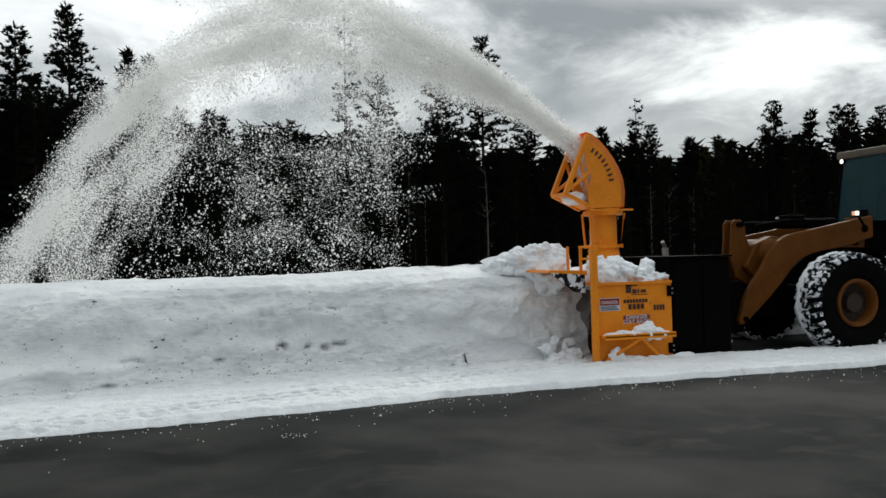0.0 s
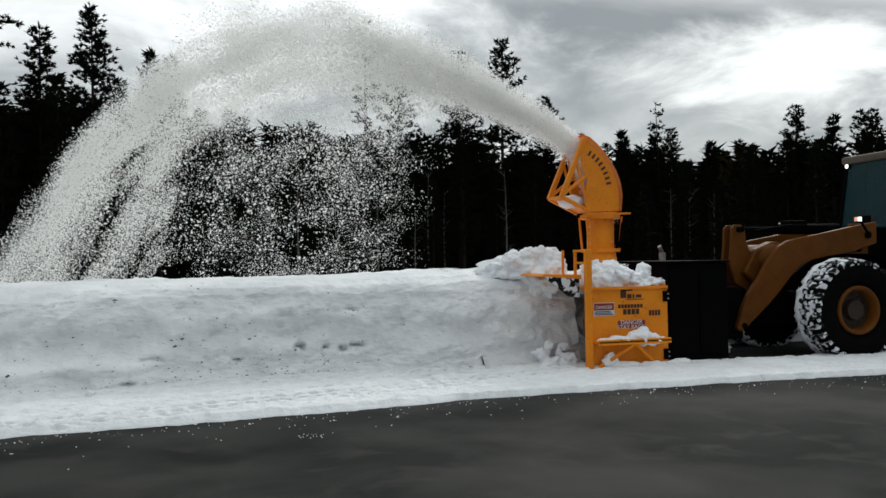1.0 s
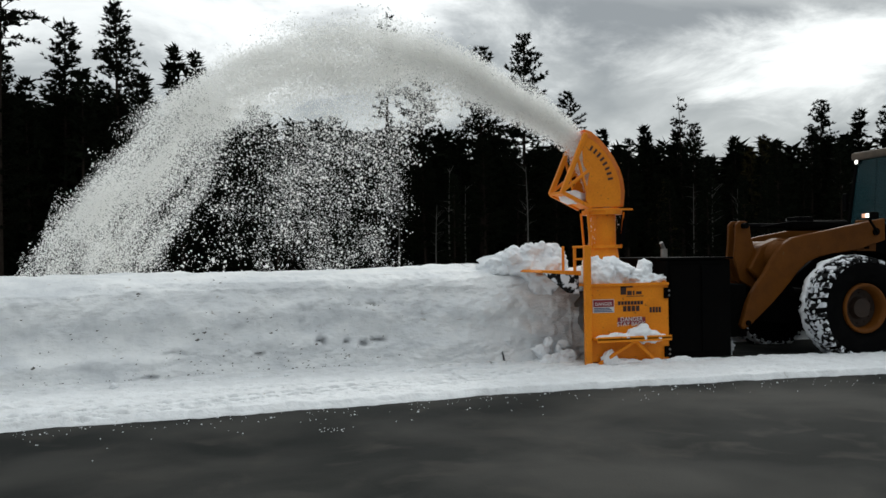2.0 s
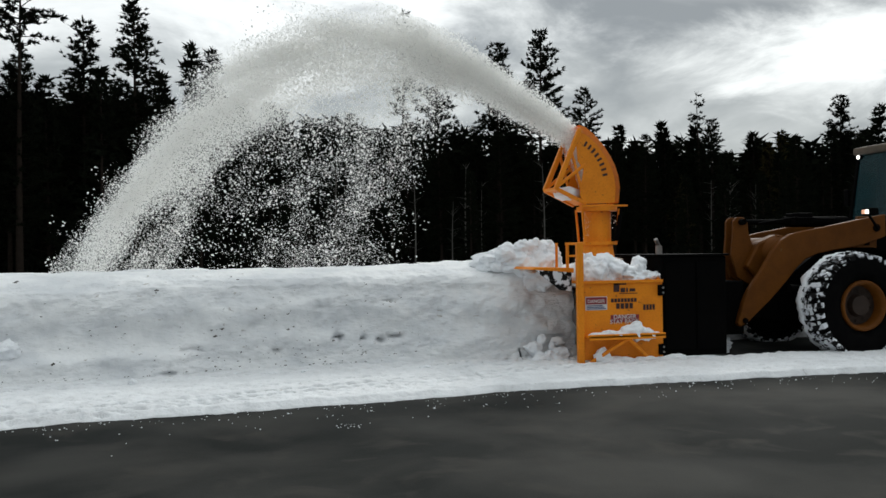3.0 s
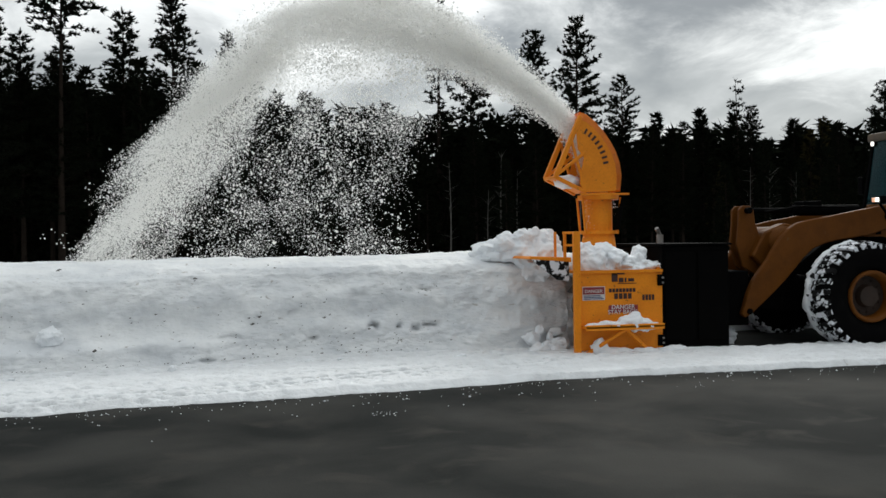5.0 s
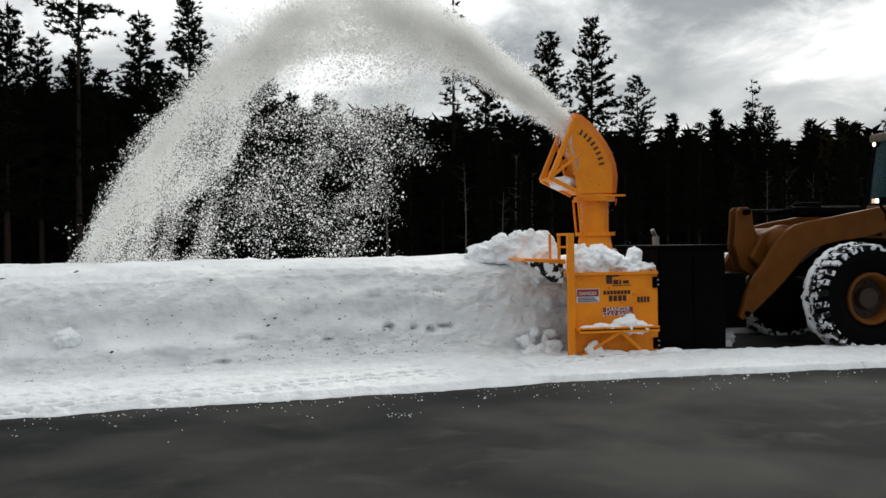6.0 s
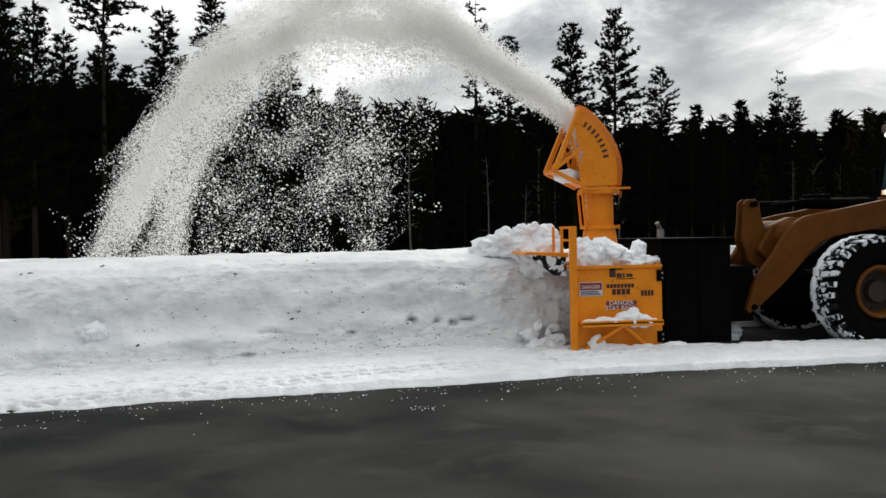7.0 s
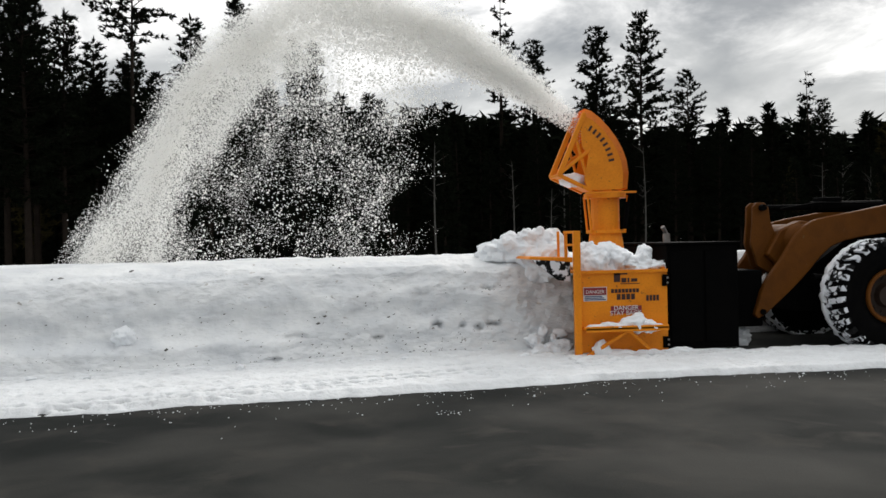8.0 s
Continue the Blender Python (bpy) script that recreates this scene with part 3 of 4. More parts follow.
def lump(x, y, z, rx, ry, rz, seed, detail=3, rough=0.35):
    bm = bmesh.new()
    bmesh.ops.create_icosphere(bm, subdivisions=detail, radius=1)
    for v in bm.verts:
        p = v.co.copy()
        k = 1 + rough * fractal(p.x * 1.6 + seed * 3.7, p.y * 1.6, p.z * 1.6, 5)
        v.co = (x + p.x * rx * k, y + p.y * ry * k, z + p.z * rz * k)
    return bm


BLUE_PRINT = material("blue_print", (0.04, 0.06, 0.16), 0.6, bump=0)
blower = build_blower()


# ---- the wheel loader ----
AXLE = 0.86


def wheel(cx, cy, out, parent):
    """A loader wheel; out is -1 for the side that faces the road."""
    w = thing("wheel", cx, cy, AXLE, "", "")
    w.parent = parent
    half = 0.33
    prof = [(0.45, -half * 0.80), (0.62, -half * 1.0), (0.77, -half * 0.98), (0.86, -half * 0.86), (0.885, -half * 0.5), (0.89, 0), (0.885, half * 0.5), (0.86, half * 0.86), (0.77, half * 0.98), (0.62, half), (0.45, half * 0.8)]
    tyre = part("tyre", revolve(prof, (0, 0, 0), 56), RUBBER, w, "black rubber tyre with snow in its tread", True)
    lugs = bmesh.new()
    for i in range(30):
        for s in (-1, 1):
            a = 2 * math.pi * (i + 0.25 * s) / 30
            own = box(-0.045, 0.045, 0.0, half * 0.98, -0.05, 0.04, 0.012)
            for v in own.verts:
                if v.co.y > 0.2:
                    v.co.z -= 0.045
                v.co.x += 0.16 * v.co.y
                v.co.y *= s
            own.transform(Matrix.Rotation(-a, 4, "Y") @ Matrix.Translation((0, 0, 0.90)))
            merge(lugs, own)
    part("tread", lugs, SNOWY_RUBBER, tyre, "lugged tread caked with snow")
    cake = bmesh.new()
    rng = random.Random(int(cx * 10 + cy * 100))
    for i in range(150):
        a, y = rng.uniform(0, 2 * math.pi), rng.uniform(-half, half) * 0.95
        own = bmesh.new()
        bmesh.ops.create_icosphere(own, subdivisions=1, radius=rng.uniform(0.02, 0.055))
        for v in own.verts:
            v.co *= rng.uniform(0.7, 1.3)
            v.co.z *= 0.6
        own.transform(Matrix.Rotation(a, 4, "Y") @ Matrix.Translation((0, y, 0.895 - 0.10 * (abs(y) / half) ** 4)))
        merge(cake, own)
    tagged(part("caked_snow", cake, SNOW, tyre, "lumps of snow stuck in the tread"), kind="stuff")
    # the inner half of the tread is packed full
    band = revolve([(0.86, 0.13), (0.90, 0.12), (0.925, 0.15), (0.928, 0.22), (0.91, 0.29), (0.86, 0.31)], (0, 0, 0), 96)
    for v in band.verts:
        k = 1 + 0.035 * fractal(v.co.x * 9, v.co.y * 9, v.co.z * 9 + cx)
        v.co = (v.co.x * k, -out * v.co.y * (1 + 0.3 * fractal(v.co.x * 7, 3, v.co.z * 7)), v.co.z * k)
    part("packed_snow", band, SNOW, tyre, "band of snow packed round the tread", True)
    o = out * half
    rim = [(0.44, o * 0.85), (0.43, o * 0.92), (0.39, o * 0.92), (0.36, o * 0.72), (0.34, o * 0.35), (0.34, -o * 0.8), (0.44, -o * 0.8)]
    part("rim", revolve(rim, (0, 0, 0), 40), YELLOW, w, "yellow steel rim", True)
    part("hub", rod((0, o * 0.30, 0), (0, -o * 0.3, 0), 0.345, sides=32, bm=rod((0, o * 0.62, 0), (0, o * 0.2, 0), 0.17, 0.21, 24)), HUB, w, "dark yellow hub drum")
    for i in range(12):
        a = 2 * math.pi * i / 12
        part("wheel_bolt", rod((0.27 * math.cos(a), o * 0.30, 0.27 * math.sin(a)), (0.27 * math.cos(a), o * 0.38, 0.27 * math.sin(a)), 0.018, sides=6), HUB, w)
    return w


# hub drum and bolts, much darker than the rim's yellow
HUB = material("dark_hub_yellow", (0.022, 0.009, 0.003), 0.75, second=(0.010, 0.005, 0.002), scale=6, fine=50)


def build_loader():
    t = thing("wheel_loader", 0, 0, 0, "yellow wheel loader carrying the snow blower, snow on its tyres", "loader")
    wheels = [wheel(11.82, 13.83, -1, t), wheel(11.82, 16.47, 1, t), wheel(16.0, 13.83, -1, t), wheel(16.0, 16.47, 1, t)]
    part("axle", rod((11.82, 14.1, AXLE), (11.82, 16.2, AXLE), 0.24, sides=16), BLACK, t)
    part("axle", rod((16.0, 14.1, AXLE), (16.0, 16.2, AXLE), 0.24, sides=16), BLACK, t)
    front = plate([(10.75, 0.55), (12.9, 0.55), (12.95, 1.75), (12.2, 2.2), (11.6, 1.7), (10.9, 1.2)], 14.65, 15.65, 0.03)
    part("front_frame", front, BLACK, t, "black front frame")
    arm = [(12.96, 2.47), (12.45, 2.385), (11.67, 2.245), (11.25, 2.18), (10.98, 2.12), (10.80, 2.02), (10.66, 1.88), (10.52, 1.68), (10.40, 1.49), (10.25, 1.30), (10.12, 1.13), (10.02, 0.92), (9.96, 0.73), (9.90, 0.55), (9.96, 0.49), (10.11, 0.57), (10.32, 0.75), (10.55, 0.95), (10.75, 1.14), (10.93, 1.33), (11.10, 1.52), (11.28, 1.67), (11.52, 1.76), (11.82, 1.82), (12.36, 1.885), (12.96, 2.06)]
    for y0, y1 in ((14.38, 14.50), (15.80, 15.92)):
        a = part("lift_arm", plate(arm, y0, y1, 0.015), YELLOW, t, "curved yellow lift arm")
        for x, z, r in ((10.04, 0.60, 0.05), (12.75, 2.22, 0.07)):
            part("pin", rod((x, y0 - 0.03, z), (x, y1 + 0.03, z), r, sides=16), BLACK, a)
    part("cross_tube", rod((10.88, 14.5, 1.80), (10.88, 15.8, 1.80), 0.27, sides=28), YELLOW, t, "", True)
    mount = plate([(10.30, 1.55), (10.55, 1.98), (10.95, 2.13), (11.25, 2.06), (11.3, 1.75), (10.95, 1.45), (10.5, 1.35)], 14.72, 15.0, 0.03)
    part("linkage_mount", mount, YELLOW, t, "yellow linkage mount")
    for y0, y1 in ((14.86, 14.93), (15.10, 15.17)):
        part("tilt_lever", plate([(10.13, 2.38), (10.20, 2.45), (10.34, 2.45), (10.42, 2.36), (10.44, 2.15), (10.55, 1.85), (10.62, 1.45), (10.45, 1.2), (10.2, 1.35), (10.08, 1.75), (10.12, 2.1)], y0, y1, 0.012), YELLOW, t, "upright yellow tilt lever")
    part("lever_pin", rod((10.28, 14.75, 2.36), (10.28, 15.28, 2.36), 0.055, sides=14), BLACK, t)
    part("pivot_pin", rod((10.75, 14.68, 1.82), (10.75, 14.74, 1.82), 0.09, sides=18), BLACK, t)
    cyl = rod((11.25, 15.02, 2.36), (12.6, 15.02, 2.36), 0.10, sides=18, bm=rod((10.28, 15.02, 2.36), (11.25, 15.02, 2.36), 0.05, sides=14))
    part("tilt_cylinder", cyl, BLACK, t, "black tilt cylinder")
    part("hose", rod((10.6, 14.8, 2.33), (11.2, 14.65, 2.42), 0.018, sides=8, bm=rod((11.2, 14.65, 2.42), (12.1, 14.68, 2.40), 0.018, sides=8)), BLACK, t)
    part("valve_block", box(11.35, 11.7, 14.75, 15.1, 2.30, 2.52, 0.02), BLACK, t)
    part("lift_cylinder", rod((10.9, 14.32, 1.15), (12.3, 14.32, 1.0), 0.075, sides=14), BLACK, t)
    part("tower", plate([(12.42, 1.82), (12.86, 1.80), (12.90, 2.44), (12.48, 2.44)], 14.51, 14.61, 0.015), YELLOW, t, "yellow loader tower plate")
    part("tower_slot", box(12.60, 12.70, 14.495, 14.514, 1.90, 2.36, 0.006), BLACK, t)
    part("tower", plate([(12.42, 1.82), (12.86, 1.80), (12.90, 2.44), (12.48, 2.44)], 15.69, 15.79, 0.015), YELLOW, t, "yellow loader tower plate")
    for y0, y1, s in ((13.52, 14.16, 1), (16.14, 16.78, 1)):
        fen = bmesh.new()
        rings = []
        for i in range(9):
            a = math.radians(80 - i * 11)
            x, z = 11.82 + 1.02 * math.cos(a), AXLE + 1.02 * math.sin(a)
            rings.append([fen.verts.new((x, y0, z)), fen.verts.new((x, y1, z))])
        for a, b in zip(rings, rings[1:]):
            fen.faces.new((a[0], a[1], b[1], b[0]))
        bmesh.ops.solidify(fen, geom=fen.faces[:], thickness=0.02)
        part("fender", fen, BLACK, t, "black front fender")
    for y in (14.02, 16.28):
        lamp = part("work_light", box(12.26, 12.44, y - 0.11, y + 0.11, 2.44, 2.57, 0.02), BLACK, t, "lit head lamp in a black housing")
        part("lens", box(12.238, 12.262, y - 0.07, y + 0.0, 2.465, 2.54, 0.006), LIT if y < 15 else WHITE, lamp)
        part("turn_lens", box(12.24, 12.262, y + 0.02, y + 0.10, 2.465, 2.54, 0.006), AMBER if y < 15 else WHITE, lamp)
        part("light_bracket", bar((12.4, y + (0.1 if y < 15 else -0.1), 2.44), (12.7, y + (0.25 if y < 15 else -0.25), 2.2), 0.04), BLACK, lamp)
    # cab
    x0, x1, y0, y1 = 13.56, 15.15, 14.30, 15.98
    cab = part("cab", box(x0 + 0.02, x1, y0 + 0.02, y1 - 0.02, 1.75, 2.38, 0.04), BLACK, t, "dark cab body")
    part("cab_roof", box(x0 - 0.02, x1 + 0.1, y0 - 0.05, y1 + 0.05, 3.72, 3.88, 0.05), CABROOF, t, "brownish cab roof edge")
    for x, y in ((x0 + 0.05, y0 + 0.05), (x0 + 0.05, y1 - 0.05), (x1 - 0.05, y0 + 0.05), (x1 - 0.05, y1 - 0.05), (14.38, y0 + 0.04), (14.38, y1 - 0.04)):
        lean = -0.22 if x < 13.8 else 0.0
        part("cab_pillar", bar((x + lean, y, 2.36), (x + 0.02, y, 3.74), 0.07), BLACK, t)
    wind = bmesh.new()
    wind.faces.new([wind.verts.new(c) for c in ((x0 - 0.16, y0 + 0.08, 2.38), (x0 - 0.16, y1 - 0.08, 2.38), (x0 + 0.06, y1 - 0.08, 3.72), (x0 + 0.06, y0 + 0.08, 3.72))])
    bmesh.ops.solidify(wind, geom=wind.faces[:], thickness=0.01)
    part("windscreen", wind, GLASS, t, "tinted windscreen")
    for y in (y0 + 0.04, y1 - 0.05):
        part("side_window", box(x0 + 0.06, 14.35, y, y + 0.01, 2.38, 3.72, 0), GLASS, t, "tinted side window")
        part("side_window", box(14.41, x1 - 0.08, y, y + 0.01, 2.38, 3.72, 0), GLASS, t, "tinted side window")
    part("rear_window", box(x1 - 0.05, x1 - 0.04, y0 + 0.09, y1 - 0.09, 2.38, 3.72, 0), GLASS, t)
    part("seat", box(14.4, 14.9, 14.9, 15.4, 2.0, 2.75, 0.08), BLACK, t)
    for y in (14.4, 15.88):
        roof_lamp = part("roof_lamp", rod((13.56, y, 3.68), (13.68, y, 3.68), 0.055, sides=16), BLACK, t, "lit round roof lamp")
        part("lens", rod((13.545, y, 3.68), (13.562, y, 3.68), 0.042, sides=16), LIT, roof_lamp)
    part("mirror_arm", bar((13.5, 16.15, 2.95), (13.6, 15.98, 3.3), 0.025, bar((13.5, 16.15, 2.95), (13.54, 15.98, 2.6), 0.025)), BLACK, t)
    part("mirror", box(13.46, 13.51, 16.08, 16.22, 2.70, 3.05, 0.02), BLACK, t)
    part("wiper", bar((13.50, 15.5, 2.42), (13.56, 15.2, 3.1), 0.02), BLACK, t)
    part("step_rail", bar((13.8, 14.2, 2.0), (13.75, 14.2, 2.9), 0.025), BLACK, t)
    # rear body
    part("rear_hood", plate([(15.2, 1.2), (18.0, 1.2), (18.1, 2.2), (17.7, 2.55), (15.2, 2.65)], 14.5, 15.8, 0.05), YELLOW, t, "yellow engine hood")
    part("rear_frame", box(13.0, 18.0, 14.6, 15.7, 0.5, 1.22, 0.04), BLACK, t)
    part("counterweight", box(17.8, 18.3, 14.2, 16.1, 0.7, 1.6, 0.08), YELLOW, t)
    for y0_, y1_ in ((13.52, 14.2), (16.1, 16.78)):
        part("rear_fender", box(15.0, 17.0, y0_, y1_, 1.80, 1.86, 0.02), BLACK, t)
    return t, wheels


CABROOF = material("grimy_roof", (0.10, 0.07, 0.045), 0.7, second=(0.05, 0.04, 0.03), scale=4)
loader, loader_wheels = build_loader()


# ---- snow riding on the machine ----
def snow_pile(name, lumps, label, rough=0.4):
    verts, faces = [], []
    for x, y, z, rx, ry, rz, seed in lumps:
        bm = lump(x, y, z, rx, ry, rz, seed, 4 if max(rx, ry, rz) > 0.15 else 3, rough)
        base = len(verts)
        bm.verts.ensure_lookup_table()
        verts += [v.co[:] for v in bm.verts]
        faces += [tuple(base + v.index for v in f.verts) for f in bm.faces]
        bm.free()
    ob = tagged(new(name, mesh_of(name, verts, faces, SNOW, True)), label, "snow")
    fuse = ob.modifiers.new("fuse", "REMESH")
    fuse.mode, fuse.voxel_size, fuse.use_smooth_shade = "VOXEL", 0.016, True
    return ob


def build_riding_snow():
    rng = random.Random(4)
    heap = [(5.80, 15.6, 1.66, 0.34, 0.45, 0.22, 2), (6.18, 15.5, 1.68, 0.40, 0.48, 0.33, 3), (6.60, 15.35, 1.72, 0.30, 0.45, 0.33, 4), (6.2, 16.0, 1.66, 0.7, 0.5, 0.28, 5), (6.45, 15.1, 1.50, 0.35, 0.36, 0.30, 6)]
    for i in range(34):
        x = rng.uniform(5.68, 6.8)
        crest = min(2.05, 1.78 + 0.8 * max(0, x - 5.68))
        heap.append((x, rng.uniform(15.15, 15.5), crest - rng.uniform(0.06, 0.26), rng.uniform(0.07, 0.18), rng.uniform(0.09, 0.17), rng.uniform(0.06, 0.14), 20 + i))
    a = snow_pile("pushed_snow", heap, "lumpy heap of snow pushed up before the blower")
    top = [(7.15, 14.2, 1.50, 0.30, 0.36, 0.30, 31), (7.45, 14.25, 1.50, 0.32, 0.36, 0.26, 32), (7.75, 14.15, 1.44, 0.3, 0.32, 0.18, 33), (7.93, 14.2, 1.58, 0.13, 0.16, 0.19, 34), (8.05, 14.1, 1.42, 0.2, 0.25, 0.12, 35), (7.2, 15.2, 1.45, 0.5, 0.8, 0.2, 36), (7.0, 14.0, 1.45, 0.16, 0.16, 0.24, 37)]
    for i in range(24):
        x = rng.uniform(6.9, 8.1)
        top.append((x, rng.uniform(13.95, 14.35), 1.42 + (0.34 if x < 7.5 else 0.14) * rng.random(), *[rng.uniform(0.06, 0.13) for _ in range(3)], 60 + i))
    b = snow_pile("snow_on_blower", top, "clods of snow heaped on the blower's housing")
    step = [(7.35 + 0.14 * i, 13.66, 0.52 + 0.04 * math.sin(i * 1.2), 0.16, 0.11, (0.05, 0.10, 0.15, 0.11, 0.06)[i], 80 + i) for i in range(5)]
    step += [(6.95, 13.66, 0.51, 0.16, 0.1, 0.05, 90), (7.15, 13.68, 0.52, 0.16, 0.1, 0.07, 91)]
    c = snow_pile("snow_on_step", step, "ridge of snow lying on the side step", 0.3)
    foot = [(7.05, 13.72, 0.12, 0.14, 0.06, 0.17, 95), (7.35, 13.70, 0.05, 0.3, 0.1, 0.10, 96), (7.8, 13.70, 0.05, 0.25, 0.1, 0.08, 97), (8.3, 13.74, 0.04, 0.3, 0.12, 0.10, 98), (8.8, 13.8, 0.03, 0.4, 0.1, 0.07, 99), (9.2, 13.8, 0.02, 0.3, 0.1, 0.06, 100)]
    d = snow_pile("snow_at_foot", foot, "crumbled snow dragged along the blower's foot")
    front = []
    for i in range(26):
        k = rng.random()
        front.append((6.72 - 0.6 * rng.random(), 14.72 - 0.45 * k, 0.04 + 0.40 * (1 - k) * rng.random(), rng.uniform(0.05, 0.16), rng.uniform(0.05, 0.12), rng.uniform(0.04, 0.12), 110 + i))
    e = snow_pile("broken_snow", front, "broken clods of snow tumbling into the blower's mouth", 0.4)
    f = snow_pile("snow_behind_coupler", [(9.75, 14.9, 0.14, 0.3, 0.2, 0.2, 201)], "snow caught behind the engine box")
    return [a, b, c, d, e, f]


riding = build_riding_snow()


def build_clods():
    """Clods that have broken from the bank and lie along its foot."""
    rng = random.Random(31)
    for i in range(12):
        x = rng.uniform(-5.5, 0.0) if i < 8 else rng.uniform(0.0, 3.0)
        r = rng.uniform(0.025, 0.06)
        y = bank_base(x) - rng.uniform(0.5, 1.0)
        z = 0.085
        one = part("snow_clod", lump(0, 0, 0, r * rng.uniform(0.9, 1.7), r, r * rng.uniform(0.6, 1.0), 300 + i, 3, 0.5), SNOW, None, "rough clod of snow fallen from the bank", True)
        one.location = (x, y, z)
        tagged(one, "rough clod of snow fallen from the bank", "snow clod", "clods along the bank")
    big = part("snow_clod", lump(0, 0, 0, 0.17, 0.16, 0.15, 350, 4, 0.4), SNOW, None, "", True)
    big.location = (-3.25, bank_base(-3.25) - 0.10, 0.56)
    tagged(big, "large clod of snow stuck in the bank's face", "snow clod", "clods along the bank")


build_clods()


def build_dirt_and_shade():
    """Bits of grit and bark frozen into the cut face, a few larger flakes of dirty ice, and dark chips that paint shade
    in the hollows.
    """
    rng = random.Random(8)
    spots = [(rng.uniform(-5.5, 3.0), min(1.4, max(0.12, rng.gauss(0.45, 0.35))), rng.uniform(0.005, 0.013)) for _ in range(170)]
    spots += [(rng.gauss(1.5, 1.0), min(1.3, max(0.12, rng.gauss(0.26, 0.12))), rng.uniform(0.006, 0.016)) for _ in range(60)]
    # larger specks; those set at the hollows darken them, shade put into colour
    spots += [(x + rng.gauss(0, 0.05), z + rng.gauss(0, 0.015), rng.uniform(0.010, 0.026)) for x, z in ((-4.3, 1.45), (-3.3, 1.52), (-1.2, 1.34), (0.0, 1.50), (-1.85, 0.84), (-3.13, 0.55), (-2.53, 0.37), (-0.28, 0.75), (-0.3, 0.59), (-1.0, 0.12), (0.55, 1.06), (0.4, 0.9), (0.88, 0.73), (0.86, 0.96), (2.1, 1.38), (1.6, 0.52), (2.04, 0.48), (2.3, 0.45), (2.58, 0.51), (0.6, 0.37)) for _ in range(2)]
    spots += [(rng.uniform(1.75, 2.6), 1.08 + rng.gauss(0, 0.015), rng.uniform(0.008, 0.018)) for _ in range(16)]
    verts, faces = [], []
    for x, z, r in spots:
        if x > 3.05:
            continue
        k = min((j / 80 for j in range(70)), key=lambda q: abs(bank_point(x, q)[2] - z))
        px, py, pz = bank_point(x, k)
        b = len(verts)
        w = r * rng.uniform(1.0, 2.6)
        verts += [(px + w * dx * rng.uniform(0.6, 1.3), py + 0.4 * r * dy, pz + r * dz * rng.uniform(0.5, 1.2)) for dx, dy, dz in ((1, 0, 0.2), (0.2, 0, 1), (-1, 0, -0.2), (-0.1, 0, -1), (0, -1.4, 0), (0, 1, 0))]
        for a in range(4):
            m = (a + 1) % 4
            faces += [(b + a, b + m, b + 4), (b + m, b + a, b + 5)]
    tagged(new("dirt_and_shade_specks", mesh_of("dirt_and_shade_specks", verts, faces, GRIT_SHADE)), "dark specks of grit in the bank's face, some painting the shade of its hollows", "dirt", kind="stuff")


GRIT_SHADE = material("grit_and_hollow_shade", (0.10, 0.095, 0.085), 0.9, second=(0.30, 0.29, 0.28), scale=1.5, amount=0.9, bump=0, spec=0.1)
build_dirt_and_shade()


# ---- crumbs on the road ----
def build_crumbs():
    rng = random.Random(9)
    verts, faces = [], []
    for i in range(400):
        x = rng.uniform(-6, 12)
        y = edge_of_road(x) - abs(rng.gauss(0, 0.55)) - 0.02
        if rng.random() < 0.05:
            x, y = 1.12 + rng.gauss(0, 0.10), 9.88 + rng.gauss(0, 0.06)
        r = rng.uniform(0.004, 0.011) * (1.9 if rng.random() < 0.07 else 1)
        b = len(verts)
        verts += [(x + r * dx * rng.uniform(0.6, 1.4), y + r * dy * rng.uniform(0.6, 1.4), 0.004 + max(0, r * dz)) for dx, dy, dz in ((1, 0, 0.3), (0, 1, 0.3), (-1, 0, 0.3), (0, -1, 0.3), (0, 0, 1.2), (0, 0, -0.4))]
        faces += [(b, b + 1, b + 4), (b + 1, b + 2, b + 4), (b + 2, b + 3, b + 4), (b + 3, b, b + 4), (b + 1, b, b + 5), (b + 2, b + 1, b + 5), (b + 3, b + 2, b + 5), (b, b + 3, b + 5)]
    tagged(new("snow_crumbs", mesh_of("snow_crumbs", verts, faces, SNOW)), "small crumbs of snow scattered on the asphalt", "snow", kind="stuff")


build_crumbs()


# ---- trees ----
def tube(points, radii, sides, verts, faces):
    base = len(verts)
    for (x, y, z), r in zip(points, radii):
        for k in range(sides):
            a = 2 * math.pi * k / sides
            verts.append((x + r * math.cos(a), y + r * math.sin(a), z))
    for i in range(len(points) - 1):
        for k in range(sides):
            k2 = (k + 1) % sides
            faces.append((base + i * sides + k, base + i * sides + k2, base + (i + 1) * sides + k2, base + (i + 1) * sides + k))


def limb(a, b, r, verts, faces):
    """A thin three-sided tapering limb."""
    base = len(verts)
    d = (Vector(b) - Vector(a)).normalized()
    s = d.cross(Vector((0, 0, 1)))
    s = s.normalized() if s.length > 0.01 else Vector((1, 0, 0))
    u = s.cross(d)
    verts += [tuple(Vector(a) + s * r), tuple(Vector(a) - s * r * 0.5 + u * r * 0.8), tuple(Vector(a) - s * r * 0.5 - u * r * 0.8), tuple(b)]
    faces += [(base, base + 1, base + 3), (base + 1, base + 2, base + 3), (base + 2, base, base + 3)]


